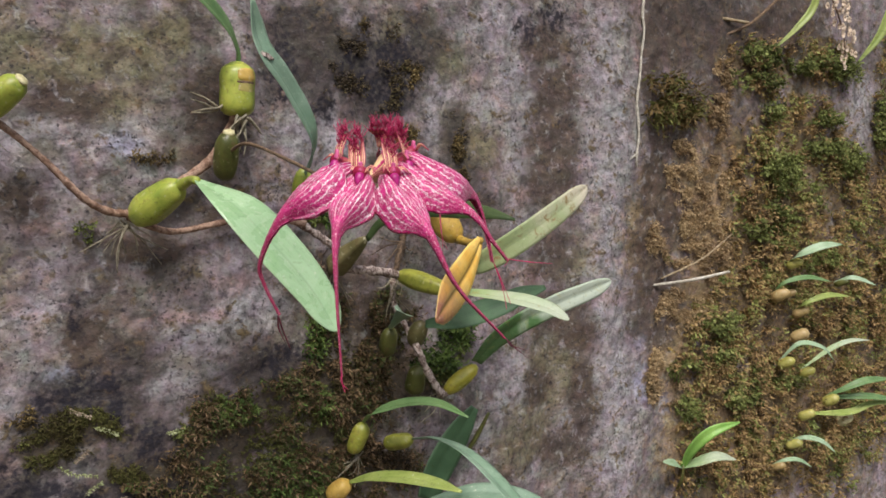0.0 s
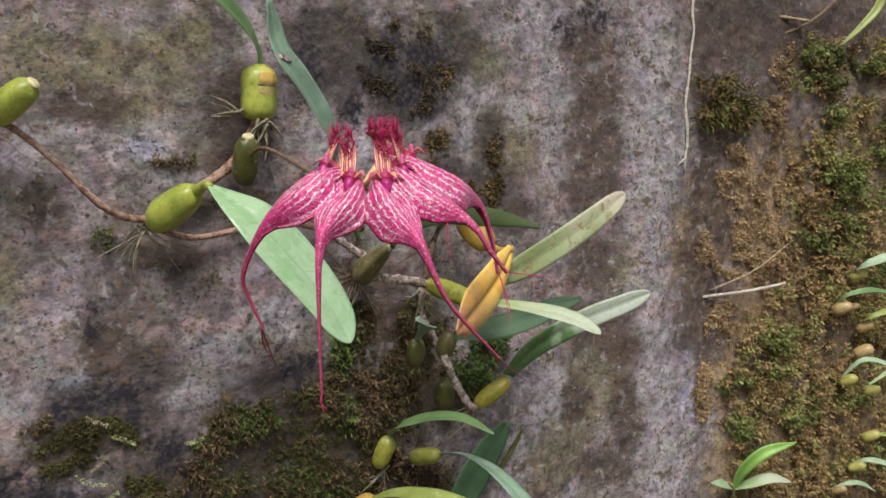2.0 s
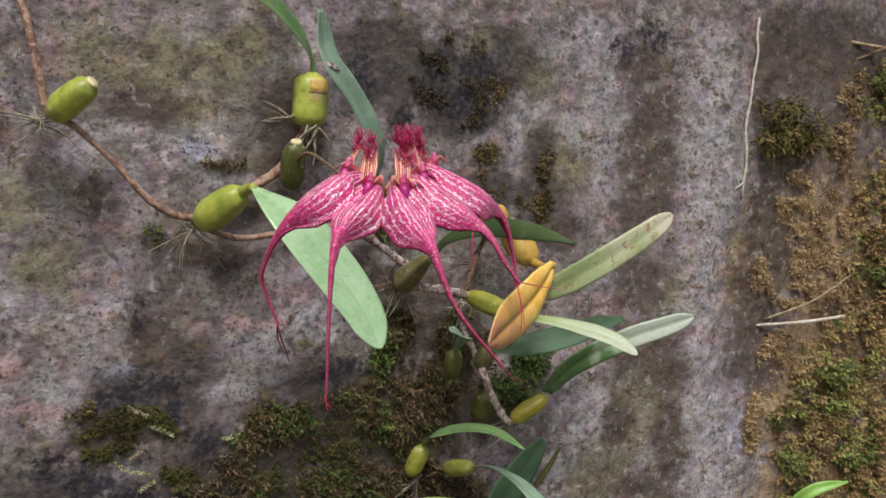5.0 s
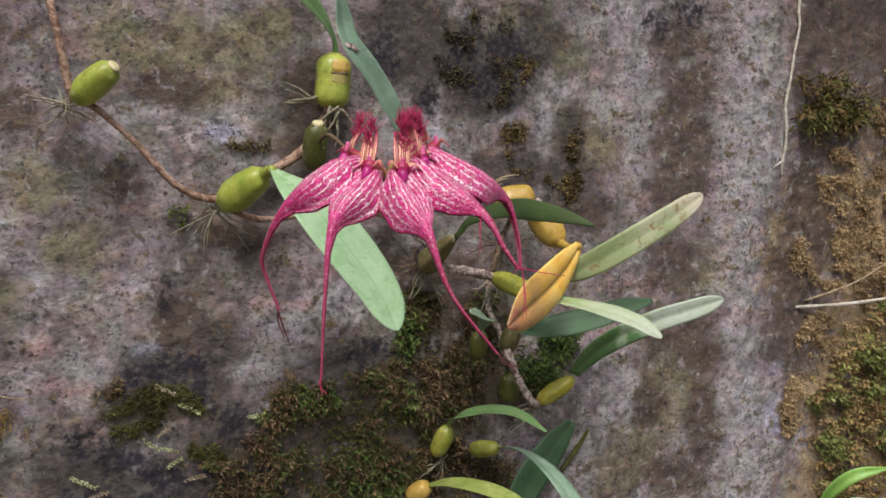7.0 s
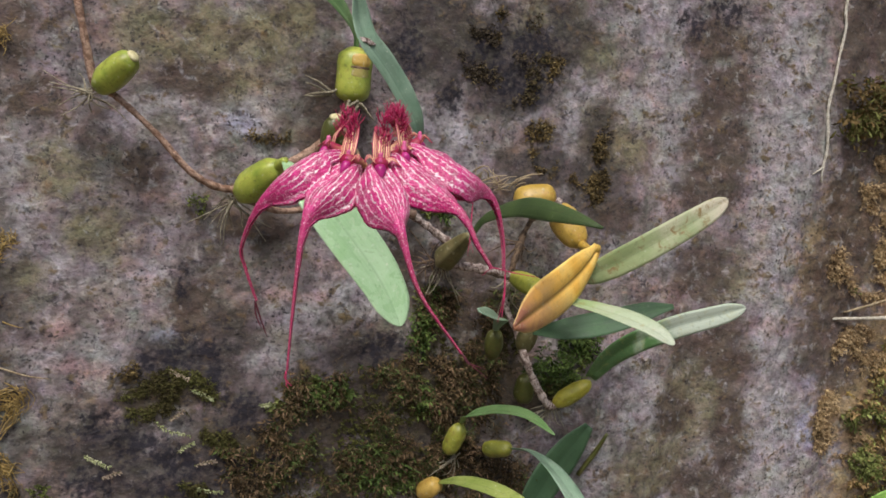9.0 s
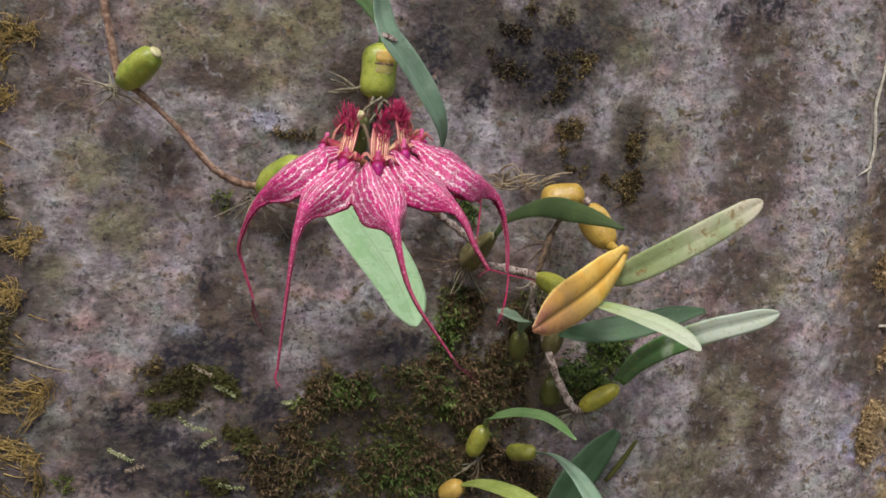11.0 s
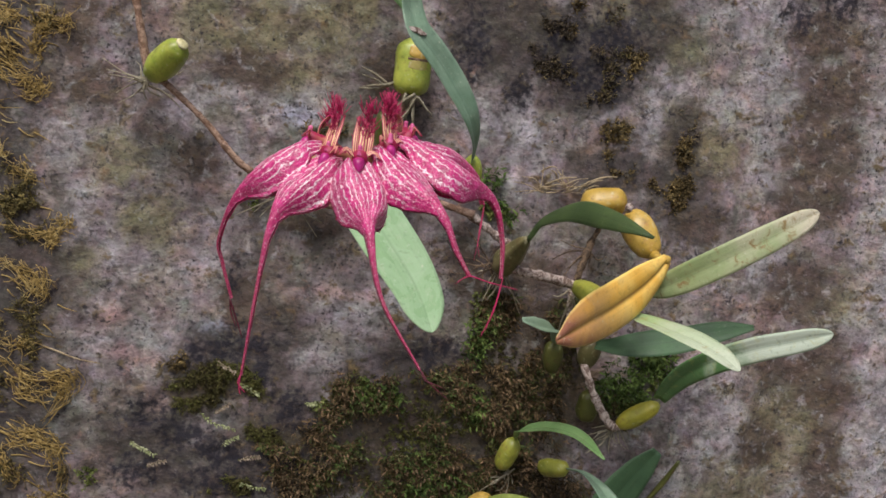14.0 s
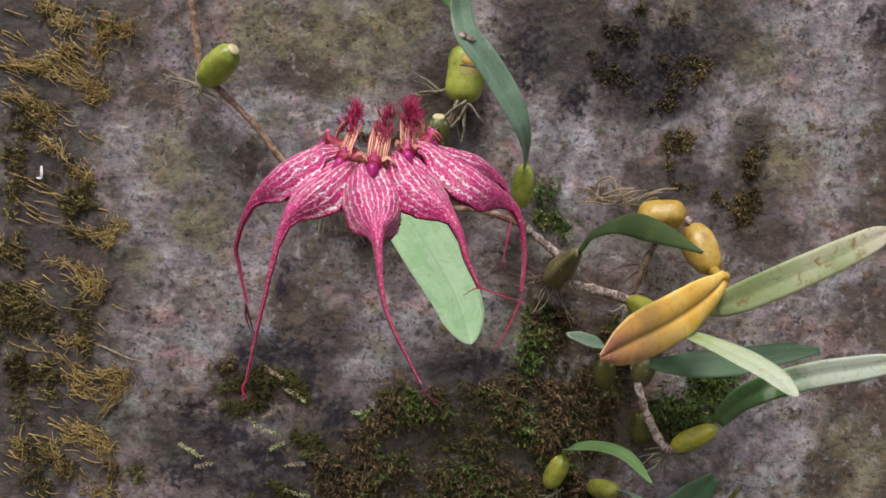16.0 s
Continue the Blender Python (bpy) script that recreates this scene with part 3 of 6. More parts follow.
def bulb_patch(base, tip, width, seed, shape, along, turn, proud, ridges=5, deep=0.03, count=14, sides=16):
    """A piece of skin on a pseudobulb: a rounded field between two heights and two angles, standing a little proud."""
    a, b = np.array(base, float), np.array(tip, float)
    ax = unit(b - a)
    e = unit(np.cross(ax, (0.2, -0.9, 0.35)))
    f = np.cross(ax, e)
    ph = np.random.RandomState(seed).rand(3) * 6
    verts, uvs, faces = [], [], []
    for layer in (0, 1):
        for i in range(count):
            g = 2 * i / (count - 1) - 1
            v = along[0] + (along[1] - along[0]) * (g + 1) / 2
            half = 0.5 * radians(turn[1] - turn[0]) * max(0.05, 1 - abs(g) ** 5) ** 0.5
            r = np.interp(v, np.linspace(0, 1, len(shape)), shape) * math.sqrt(max(0.03, 1 - max(0, (v - 0.86) / 0.14) ** 2 * 0.7))
            for k in range(sides):
                u = 2 * k / (sides - 1) - 1
                w = 0.5 * radians(turn[0] + turn[1]) + half * u
                rr = 0.5 * width * r * (1 + deep * math.cos(ridges * w + ph[0]) + 0.04 * math.sin(2 * w + ph[1] + 3 * v) + 0.03 * math.sin(7 * v + ph[2]))
                rr += (proud * (1 - 0.8 * max(abs(g), abs(u)) ** 4) if layer == 0 else -0.001)
                verts.append(a + (b - a) * v + rr * (math.cos(w) * e + math.sin(w) * f))
                uvs.append(((u + 1) / 2, (g + 1) / 2))
    n0 = count * sides
    for i in range(count - 1):
        for k in range(sides - 1):
            q = i * sides + k
            faces += [(q, q + 1, q + sides + 1, q + sides), (n0 + q + sides, n0 + q + sides + 1, n0 + q + 1, n0 + q)]
        for k in (0, sides - 1):
            q = i * sides + k
            faces.append((q, q + sides, n0 + q + sides, n0 + q))
    for i in (0, count - 1):
        for k in range(sides - 1):
            q = i * sides + k
            faces.append((q, q + 1, n0 + q + 1, n0 + q))
    return verts, faces, uvs


def mesh(name, data, material):
    return raw(name, data[0], data[1], material, data[2])


def ripple(x, z, seed=0):
    """Smooth noise of about -1 to 1 over arrays of places."""
    x, z = np.asarray(x, float), np.asarray(z, float)
    x0, z0 = np.floor(x), np.floor(z)
    u, v = x - x0, z - z0

    def corner(i, k):
        h = ((x0 + i).astype(np.int64) * 374761393 + (z0 + k).astype(np.int64) * 668265263 + int(seed) * 974711) & 0xFFFFFFFF
        h = ((h ^ (h >> 13)) * 1274126177) & 0xFFFFFFFF
        w = ((h ^ (h >> 16)) & 0xFFFF) / 65536.0 * 2 * math.pi
        return np.cos(w) * (u - i) + np.sin(w) * (v - k)

    fu, fv = u * u * u * (u * (u * 6 - 15) + 10), v * v * v * (v * (v * 6 - 15) + 10)
    low = corner(0, 0) * (1 - fu) + corner(1, 0) * fu
    high = corner(0, 1) * (1 - fu) + corner(1, 1) * fu
    return 1.4 * (low * (1 - fv) + high * fv)


# ---- the wall ----
WALL_Y = 0.735
# stains, painted shade and growths on the wall: x, z, half width, half height
PALE = [(0.763, 1.628, 0.032, 0.034), (0.769, 1.547, 0.036, 0.052), (0.787, 1.46, 0.036, 0.053), (0.772, 1.344, 0.043, 0.042), (0.804, 1.259, 0.033, 0.055), (0.792, 1.172, 0.044, 0.05), (0.612, 1.597, 0.035, 0.024), (0.63, 1.544, 0.026, 0.024), (0.656, 1.526, 0.019, 0.019), (0.646, 1.479, 0.02, 0.039), (0.406, 1.474, 0.019, 0.018), (0.53, 1.484, 0.015, 0.029), (0.475, 1.496, 0.02, 0.013), (0.552, 1.528, 0.03, 0.021), (0.595, 1.512, 0.026, 0.021), (0.22, 1.459, 0.028, 0.019), (0.169, 1.464, 0.022, 0.013), (0.15, 1.322, 0.02, 0.017), (0.638, 1.23, 0.03, 0.064), (0.656, 1.388, 0.027, 0.034), (0.595, 1.166, 0.02, 0.034), (0.338, 1.315, 0.032, 0.021), (1.335, 1.588, 0.037, 0.061), (1.333, 1.509, 0.027, 0.035), (1.121, 1.616, 0.019, 0.023)]
PALE += [(0.058, 1.351, 0.016, 0.027), (0.094, 1.322, 0.025, 0.014), (0.289, 1.292, 0.029, 0.02), (0.13, 1.449, 0.019, 0.014), (0.075, 1.243, 0.018, 0.011), (0.134, 1.246, 0.022, 0.016), (0.258, 1.25, 0.024, 0.012), (0.368, 1.474, 0.016, 0.02), (0.415, 1.462, 0.029, 0.018), (0.042, 1.404, 0.021, 0.022), (0.06, 1.333, 0.017, 0.027), (0.428, 1.577, 0.019, 0.012), (0.732, 1.154, 0.022, 0.036), (0.779, 1.5, 0.036, 0.051), (0.802, 1.202, 0.038, 0.081)]
# brown streaks; the fields around bulbs and rhizomes also paint their shade
BROWN = [(0.676, 1.596, 0.033, 0.022), (0.694, 1.548, 0.034, 0.033), (0.699, 1.491, 0.037, 0.04), (0.696, 1.444, 0.034, 0.029), (0.701, 1.363, 0.031, 0.029), (0.711, 1.298, 0.035, 0.027), (0.743, 1.269, 0.029, 0.021), (0.685, 1.214, 0.021, 0.018), (0.753, 1.184, 0.02, 0.061), (0.888, 1.408, 0.048, 0.037), (0.876, 1.338, 0.032, 0.037), (0.864, 1.362, 0.031, 0.037), (0.86, 1.293, 0.024, 0.025), (0.872, 1.634, 0.023, 0.053), (0.581, 1.41, 0.025, 0.014), (0.294, 1.496, 0.019, 0.029), (0.284, 1.446, 0.022, 0.014), (0.176, 1.483, 0.025, 0.014), (0.059, 1.453, 0.024, 0.017), (0.04, 1.498, 0.016, 0.026), (0.143, 1.405, 0.018, 0.014), (0.728, 1.135, 0.029, 0.024)]
BROWN += [(0.439, 1.343, 0.034, 0.021), (0.377, 1.344, 0.017, 0.031), (0.467, 1.302, 0.029, 0.027), (0.309, 1.399, 0.02, 0.02), (0.901, 1.288, 0.032, 0.026), (0.188, 1.296, 0.018, 0.029), (0.238, 1.367, 0.028, 0.012), (0.877, 1.293, 0.052, 0.042), (0.879, 1.452, 0.051, 0.041), (0.851, 1.593, 0.03, 0.06)]
BROWN += [(0.852, 1.619, 0.027, 0.054), (0.904, 1.64, 0.055, 0.042), (0.998, 1.631, 0.048, 0.059), (0.985, 1.54, 0.035, 0.044), (0.901, 1.501, 0.049, 0.018), (1.125, 1.664, 0.068, 0.047), (0.877, 1.34, 0.026, 0.036), (1.15, 1.699, 0.084, 0.032)]
PALE += [(0.787, 1.409, 0.025, 0.06), (0.802, 1.286, 0.034, 0.076), (0.819, 1.147, 0.036, 0.085), (0.802, 1.296, 0.03, 0.074), (0.799, 1.197, 0.03, 0.062)]
OLIVE = [(0.2, 1.524, 0.04, 0.023), (0.169, 1.506, 0.027, 0.013), (0.237, 1.526, 0.028, 0.023), (0.203, 1.487, 0.023, 0.014), (0.134, 1.514, 0.026, 0.022), (0.084, 1.398, 0.02, 0.023), (0.113, 1.347, 0.026, 0.023), (0.516, 1.571, 0.03, 0.026), (0.549, 1.554, 0.024, 0.021), (0.402, 1.562, 0.021, 0.03), (0.558, 1.485, 0.017, 0.032), (0.591, 1.478, 0.025, 0.027), (0.713, 1.232, 0.042, 0.048), (0.662, 1.16, 0.041, 0.035), (0.061, 1.315, 0.016, 0.011), (0.427, 1.536, 0.017, 0.015), (0.479, 1.58, 0.023, 0.02), (0.259, 1.544, 0.015, 0.023), (0.738, 1.353, 0.021, 0.023)]
BLACK = [(0.187, 1.252, 0.023, 0.013), (0.205, 1.258, 0.019, 0.01), (0.217, 1.237, 0.009, 0.017), (0.13, 1.189, 0.022, 0.017), (0.155, 1.174, 0.02, 0.012), (0.243, 1.205, 0.017, 0.022), (0.191, 1.16, 0.028, 0.014), (0.202, 1.135, 0.037, 0.014), (0.253, 1.155, 0.029, 0.02), (0.349, 1.262, 0.024, 0.009), (0.369, 1.273, 0.016, 0.009), (0.121, 1.141, 0.021, 0.012), (0.165, 1.247, 0.011, 0.009), (0.456, 1.53, 0.034, 0.023), (0.481, 1.56, 0.023, 0.021), (0.431, 1.547, 0.02, 0.018), (0.475, 1.517, 0.025, 0.016), (0.689, 1.627, 0.03, 0.014), (0.65, 1.609, 0.017, 0.011), (0.182, 1.315, 0.008, 0.014), (0.357, 1.53, 0.014, 0.029), (0.403, 1.501, 0.013, 0.012)]
# soft brown-grey darkening: stain film, plus shade painted behind and under bulbs
STAIN_SHADE = [(0.455, 1.54, 0.062, 0.041), (0.387, 1.545, 0.032, 0.054), (0.355, 1.55, 0.021, 0.039), (0.564, 1.436, 0.031, 0.024), (0.502, 1.446, 0.036, 0.016), (0.131, 1.174, 0.044, 0.029), (0.242, 1.17, 0.043, 0.045), (0.193, 1.243, 0.041, 0.024), (0.187, 1.145, 0.055, 0.024), (0.355, 1.254, 0.053, 0.021), (0.295, 1.486, 0.022, 0.029), (0.249, 1.402, 0.029, 0.019), (0.223, 1.269, 0.028, 0.029), (0.581, 1.41, 0.031, 0.016), (-0.007, 1.377, 0.026, 0.04), (0.007, 1.26, 0.026, 0.036), (0.023, 1.163, 0.03, 0.033), (0.51, 1.57, 0.027, 0.031), (0.562, 1.48, 0.015, 0.032), (0.959, 1.67, 0.128, 0.036)]
PINK = [(0.156, 1.313, 0.007, 0.014), (0.141, 1.326, 0.008, 0.011), (0.096, 1.267, 0.012, 0.008), (0.193, 1.495, 0.022, 0.014), (0.65, 1.428, 0.013, 0.014), (0.726, 1.433, 0.01, 0.009), (0.277, 1.311, 0.029, 0.005), (0.113, 1.24, 0.026, 0.007), (0.664, 1.331, 0.017, 0.018), (0.804, 1.309, 0.045, 0.012), (0.071, 1.455, 0.018, 0.019), (0.104, 1.513, 0.017, 0.013), (0.609, 1.299, 0.016, 0.014), (0.315, 1.339, 0.025, 0.007), (0.203, 1.18, 0.014, 0.008), (0.178, 1.145, 0.014, 0.008), (0.848, 1.659, 0.03, 0.04)]
BLUE = [(0.854, 1.261, 0.016, 0.019), (0.86, 1.198, 0.02, 0.026), (0.921, 1.173, 0.02, 0.019), (0.177, 1.266, 0.018, 0.008), (0.22, 1.454, 0.016, 0.011)]
FLECK = [(0.411, 1.508, 0.011, 0.009), (0.435, 1.472, 0.008, 0.009), (0.495, 1.477, 0.012, 0.015), (0.501, 1.451, 0.012, 0.007), (0.501, 1.52, 0.006, 0.018), (0.561, 1.469, 0.007, 0.025), (0.558, 1.438, 0.021, 0.012), (0.441, 1.564, 0.005, 0.021), (0.481, 1.586, 0.005, 0.015), (0.206, 1.53, 0.007, 0.005), (0.551, 1.424, 0.015, 0.006), (0.453, 1.553, 0.012, 0.007), (0.504, 1.547, 0.006, 0.007), (0.575, 1.454, 0.007, 0.011)]
GOLD = [(0.496, 1.469, 0.008, 0.016), (0.414, 1.508, 0.007, 0.006), (0.562, 1.458, 0.006, 0.022), (0.44, 1.566, 0.004, 0.015), (0.84, 1.447, 0.005, 0.004), (0.864, 1.43, 0.006, 0.004), (0.245, 1.443, 0.014, 0.003), (0.15, 1.237, 0.008, 0.005), (0.873, 1.192, 0.006, 0.012), (0.206, 1.53, 0.005, 0.004), (0.133, 1.392, 0.006, 0.003)]
CRUST = [(0.455, 1.537, 0.045, 0.028), (0.481, 1.518, 0.023, 0.013), (0.42, 1.545, 0.019, 0.018), (0.561, 1.436, 0.021, 0.014), (0.557, 1.49, 0.012, 0.019), (0.442, 1.502, 0.023, 0.007), (0.487, 1.566, 0.018, 0.018)]
OCHRE = [(0.862, 1.383, 0.041, 0.041), (0.943, 1.441, 0.066, 0.064), (0.972, 1.318, 0.057, 0.066), (0.922, 1.227, 0.043, 0.057), (0.95, 1.116, 0.044, 0.044), (1.052, 1.369, 0.073, 0.091), (1.179, 1.409, 0.097, 0.16), (1.13, 1.133, 0.133, 0.096), (0.858, 1.451, 0.025, 0.017), (0.851, 1.39, 0.02, 0.02), (1.299, 1.157, 0.077, 0.138), (0.984, 1.515, 0.046, 0.036)]
TAN_STRIP = [(0.919, 1.475, 0.023, 0.028), (0.95, 1.419, 0.033, 0.036), (0.992, 1.369, 0.026, 0.036), (0.925, 1.376, 0.032, 0.021), (0.913, 1.292, 0.025, 0.021), (0.987, 1.457, 0.023, 0.029), (0.974, 1.282, 0.03, 0.022), (0.886, 1.209, 0.013, 0.029), (0.924, 1.191, 0.016, 0.022), (0.992, 1.566, 0.016, 0.043), (0.872, 1.383, 0.012, 0.014)]
MOSS_CLUMP = [(0.882, 1.576, 0.041, 0.015), (0.92, 1.559, 0.032, 0.018), (0.869, 1.54, 0.026, 0.016), (0.9, 1.54, 0.03, 0.011)]
MOSS_RIGHT = [(1.109, 1.462, 0.078, 0.046), (1.182, 1.369, 0.097, 0.064), (1.088, 1.392, 0.064, 0.046), (1.032, 1.287, 0.072, 0.052), (0.989, 1.23, 0.057, 0.044), (1.028, 1.152, 0.072, 0.06), (1.149, 1.251, 0.094, 0.064), (1.171, 1.12, 0.11, 0.073), (1.291, 1.47, 0.061, 0.075), (1.29, 1.277, 0.077, 0.077), (1.319, 1.086, 0.079, 0.087), (1.067, 1.513, 0.05, 0.03), (1.197, 1.546, 0.07, 0.04), (1.073, 1.619, 0.062, 0.033), (1.219, 1.645, 0.071, 0.032), (1.136, 1.045, 0.161, 0.04), (0.973, 1.099, 0.045, 0.044), (1.43, 1.4, 0.09, 0.14), (1.42, 1.2, 0.09, 0.14), (1.46, 1.62, 0.07, 0.1)]
GREEN_CLUMPS = [(1.066, 1.634, 0.042, 0.014), (1.032, 1.592, 0.024, 0.014), (1.087, 1.606, 0.031, 0.013), (1.164, 1.629, 0.022, 0.011), (1.24, 1.644, 0.043, 0.019), (1.286, 1.632, 0.037, 0.02), (1.089, 1.561, 0.021, 0.01), (1.232, 1.565, 0.032, 0.011), (1.287, 1.516, 0.06, 0.015), (1.127, 1.482, 0.046, 0.013), (1.162, 1.457, 0.054, 0.013), (0.998, 1.266, 0.021, 0.015), (0.934, 1.212, 0.027, 0.013), (0.989, 1.23, 0.025, 0.012), (1.062, 1.392, 0.037, 0.011), (1.138, 1.409, 0.04, 0.011), (0.947, 1.16, 0.024, 0.013), (1.052, 1.164, 0.03, 0.013), (1.154, 1.178, 0.034, 0.009), (0.994, 1.333, 0.012, 0.008), (1.285, 1.498, 0.039, 0.012), (1.405, 1.568, 0.026, 0.036), (1.222, 1.511, 0.045, 0.01), (1.123, 1.493, 0.034, 0.012), (1.114, 1.424, 0.034, 0.007), (1.234, 1.352, 0.045, 0.017)]
FERNY = [(0.55, 1.262, 0.02, 0.025), (0.566, 1.285, 0.014, 0.014), (0.53, 1.25, 0.015, 0.017), (0.398, 1.298, 0.008, 0.031), (0.377, 1.155, 0.022, 0.015), (0.316, 1.227, 0.026, 0.007), (0.402, 1.224, 0.017, 0.013), (0.386, 1.418, 0.011, 0.009), (0.4, 1.396, 0.008, 0.009)]
GREEN_SPOTS = [(0.19, 1.381, 0.007, 0.007), (0.394, 1.395, 0.01, 0.007), (0.55, 1.262, 0.014, 0.025), (0.563, 1.279, 0.008, 0.017), (0.539, 1.25, 0.013, 0.017), (0.396, 1.303, 0.007, 0.031), (0.295, 1.232, 0.025, 0.006), (0.321, 1.227, 0.011, 0.005), (0.372, 1.149, 0.016, 0.014), (0.401, 1.229, 0.011, 0.01), (0.087, 1.136, 0.007, 0.006), (0.229, 1.172, 0.005, 0.005), (0.267, 1.213, 0.007, 0.003), (0.38, 1.176, 0.014, 0.01), (0.392, 1.4, 0.01, 0.006), (0.378, 1.419, 0.008, 0.006), (0.899, 1.355, 0.006, 0.003), (0.413, 1.299, 0.008, 0.011)]
MOSS_LOW = [(0.308, 1.201, 0.036, 0.031), (0.354, 1.212, 0.037, 0.031), (0.396, 1.229, 0.033, 0.026), (0.433, 1.247, 0.034, 0.026), (0.334, 1.155, 0.047, 0.031), (0.397, 1.171, 0.045, 0.037), (0.439, 1.193, 0.034, 0.033), (0.478, 1.259, 0.029, 0.027), (0.511, 1.227, 0.03, 0.022), (0.406, 1.288, 0.013, 0.032), (0.29, 1.231, 0.025, 0.01), (0.247, 1.17, 0.02, 0.02), (0.467, 1.149, 0.041, 0.022), (0.269, 1.14, 0.024, 0.015), (0.42, 1.31, 0.014, 0.013), (0.484, 1.303, 0.023, 0.022)]
MAT = [(-0.036, 1.463, 0.047, 0.057), (-0.017, 1.306, 0.053, 0.091), (0.013, 1.163, 0.054, 0.076)]
MOSS_LEFT = [(0.191, 1.223, 0.028, 0.016), (0.162, 1.211, 0.017, 0.012), (0.229, 1.184, 0.019, 0.009), (0.201, 1.134, 0.019, 0.01)]
STRANDS = [[(-0.039, 1.507), (-0.029, 1.502), (-0.02, 1.501)], [(-0.02, 1.499), (0.0, 1.493)], [(-0.026, 1.496), (-0.013, 1.491), (-0.0, 1.496)], [(0.007, 1.495), (0.016, 1.492), (0.036, 1.494)], [(0.014, 1.507), (0.019, 1.501), (0.016, 1.489), (0.025, 1.489)], [(0.029, 1.49), (0.037, 1.502)], [(-0.019, 1.474), (-0.008, 1.471), (0.003, 1.466)], [(0.015, 1.483), (0.009, 1.475), (0.016, 1.471), (0.015, 1.462)], [(-0.061, 1.458), (-0.041, 1.454), (-0.024, 1.458), (-0.013, 1.458)], [(-0.039, 1.458), (-0.022, 1.463), (-0.007, 1.461), (0.005, 1.456), (0.016, 1.453)], [(-0.024, 1.454), (-0.012, 1.451), (0.006, 1.448), (0.016, 1.451)], [(0.016, 1.453), (0.021, 1.445), (0.016, 1.439), (0.003, 1.434)], [(0.006, 1.447), (0.02, 1.441)], [(-0.058, 1.434), (-0.043, 1.43), (-0.031, 1.427), (-0.013, 1.424), (0.008, 1.426)], [(-0.031, 1.427), (-0.017, 1.418), (-0.008, 1.415)], [(-0.021, 1.397), (-0.01, 1.395), (0.005, 1.384)], [(0.003, 1.381), (0.017, 1.376), (0.024, 1.368)], [(0.002, 1.334), (0.02, 1.33), (0.041, 1.329), (0.056, 1.335)]]
STRANDS += [[(0.04, 1.331), (0.042, 1.319)], [(0.043, 1.343), (0.055, 1.338)], [(-0.006, 1.303), (0.01, 1.303), (0.022, 1.295), (0.035, 1.285)], [(0.019, 1.302), (0.031, 1.294), (0.039, 1.284), (0.034, 1.276), (0.033, 1.266)], [(0.025, 1.289), (0.042, 1.282)], [(0.011, 1.239), (0.042, 1.242)], [(0.01, 1.23), (0.024, 1.222), (0.034, 1.214), (0.069, 1.215)], [(0.043, 1.218), (0.059, 1.222), (0.069, 1.215), (0.065, 1.204), (0.056, 1.188), (0.046, 1.175)], [(0.025, 1.213), (0.036, 1.2), (0.059, 1.201)], [(0.056, 1.208), (0.066, 1.202)], [(0.021, 1.171), (0.04, 1.167), (0.06, 1.157), (0.073, 1.147)], [(0.023, 1.157), (0.046, 1.159), (0.067, 1.153)], [(0.031, 1.17), (0.054, 1.166), (0.07, 1.151)], [(0.056, 1.154), (0.067, 1.136), (0.064, 1.121)], [(0.051, 1.119), (0.077, 1.113)], [(0.016, 1.159), (0.025, 1.14), (0.034, 1.127), (0.025, 1.123)], [(-0.039, 1.263), (-0.017, 1.267)], [(-0.013, 1.155), (-0.007, 1.141)]]
LIVER = [[(0.178, 1.241), (0.186, 1.237), (0.196, 1.233)], [(0.197, 1.225), (0.206, 1.222), (0.217, 1.217)], [(0.17, 1.197), (0.176, 1.193), (0.183, 1.189), (0.202, 1.185)], [(0.182, 1.198), (0.189, 1.203), (0.194, 1.207)], [(0.118, 1.168), (0.125, 1.164), (0.139, 1.157)], [(0.191, 1.17), (0.196, 1.174), (0.204, 1.18)], [(0.206, 1.159), (0.214, 1.162), (0.224, 1.164)], [(0.209, 1.141), (0.216, 1.138), (0.233, 1.136)], [(0.247, 1.142), (0.259, 1.137), (0.275, 1.131)], [(0.133, 1.148), (0.148, 1.154)], [(0.255, 1.213), (0.269, 1.215)]]

MAT_FIELD = [(-0.03, 1.414, 0.017, 0.013), (-0.041, 1.362, 0.009, 0.027), (0.003, 1.36, 0.018, 0.018), (0.019, 1.344, 0.013, 0.018), (-0.018, 1.235, 0.022, 0.028), (-0.027, 1.272, 0.017, 0.019), (0.005, 1.196, 0.027, 0.024), (0.02, 1.26, 0.018, 0.014), (-0.035, 1.308, 0.013, 0.019), (0.028, 1.232, 0.018, 0.014), (-0.007, 1.331, 0.013, 0.01), (0.02, 1.145, 0.023, 0.019), (0.059, 1.13, 0.013, 0.014), (-0.004, 1.117, 0.022, 0.014), (0.022, 1.495, 0.013, 0.007), (-0.022, 1.498, 0.017, 0.006)]


def spread(blobs, x, z, seed, rough=0.55):
    """How strongly a set of stains, shade fields or growths (x, z, half width, half height) covers places of the wall.
    """
    dx = ripple(x * 14, z * 14, seed) + 0.6 * ripple(x * 45, z * 45, seed + 1)
    dz = ripple(x * 14, z * 14, seed + 2) + 0.6 * ripple(x * 45, z * 45, seed + 3)
    best = np.zeros_like(np.asarray(x, float))
    for cx, cz, rx, rz in blobs:
        q = ((x - cx) / rx + rough * dx) ** 2 + ((z - cz) / rz + rough * dz) ** 2
        best = np.maximum(best, 1.0 / (1.0 + q ** 1.7))
    return best


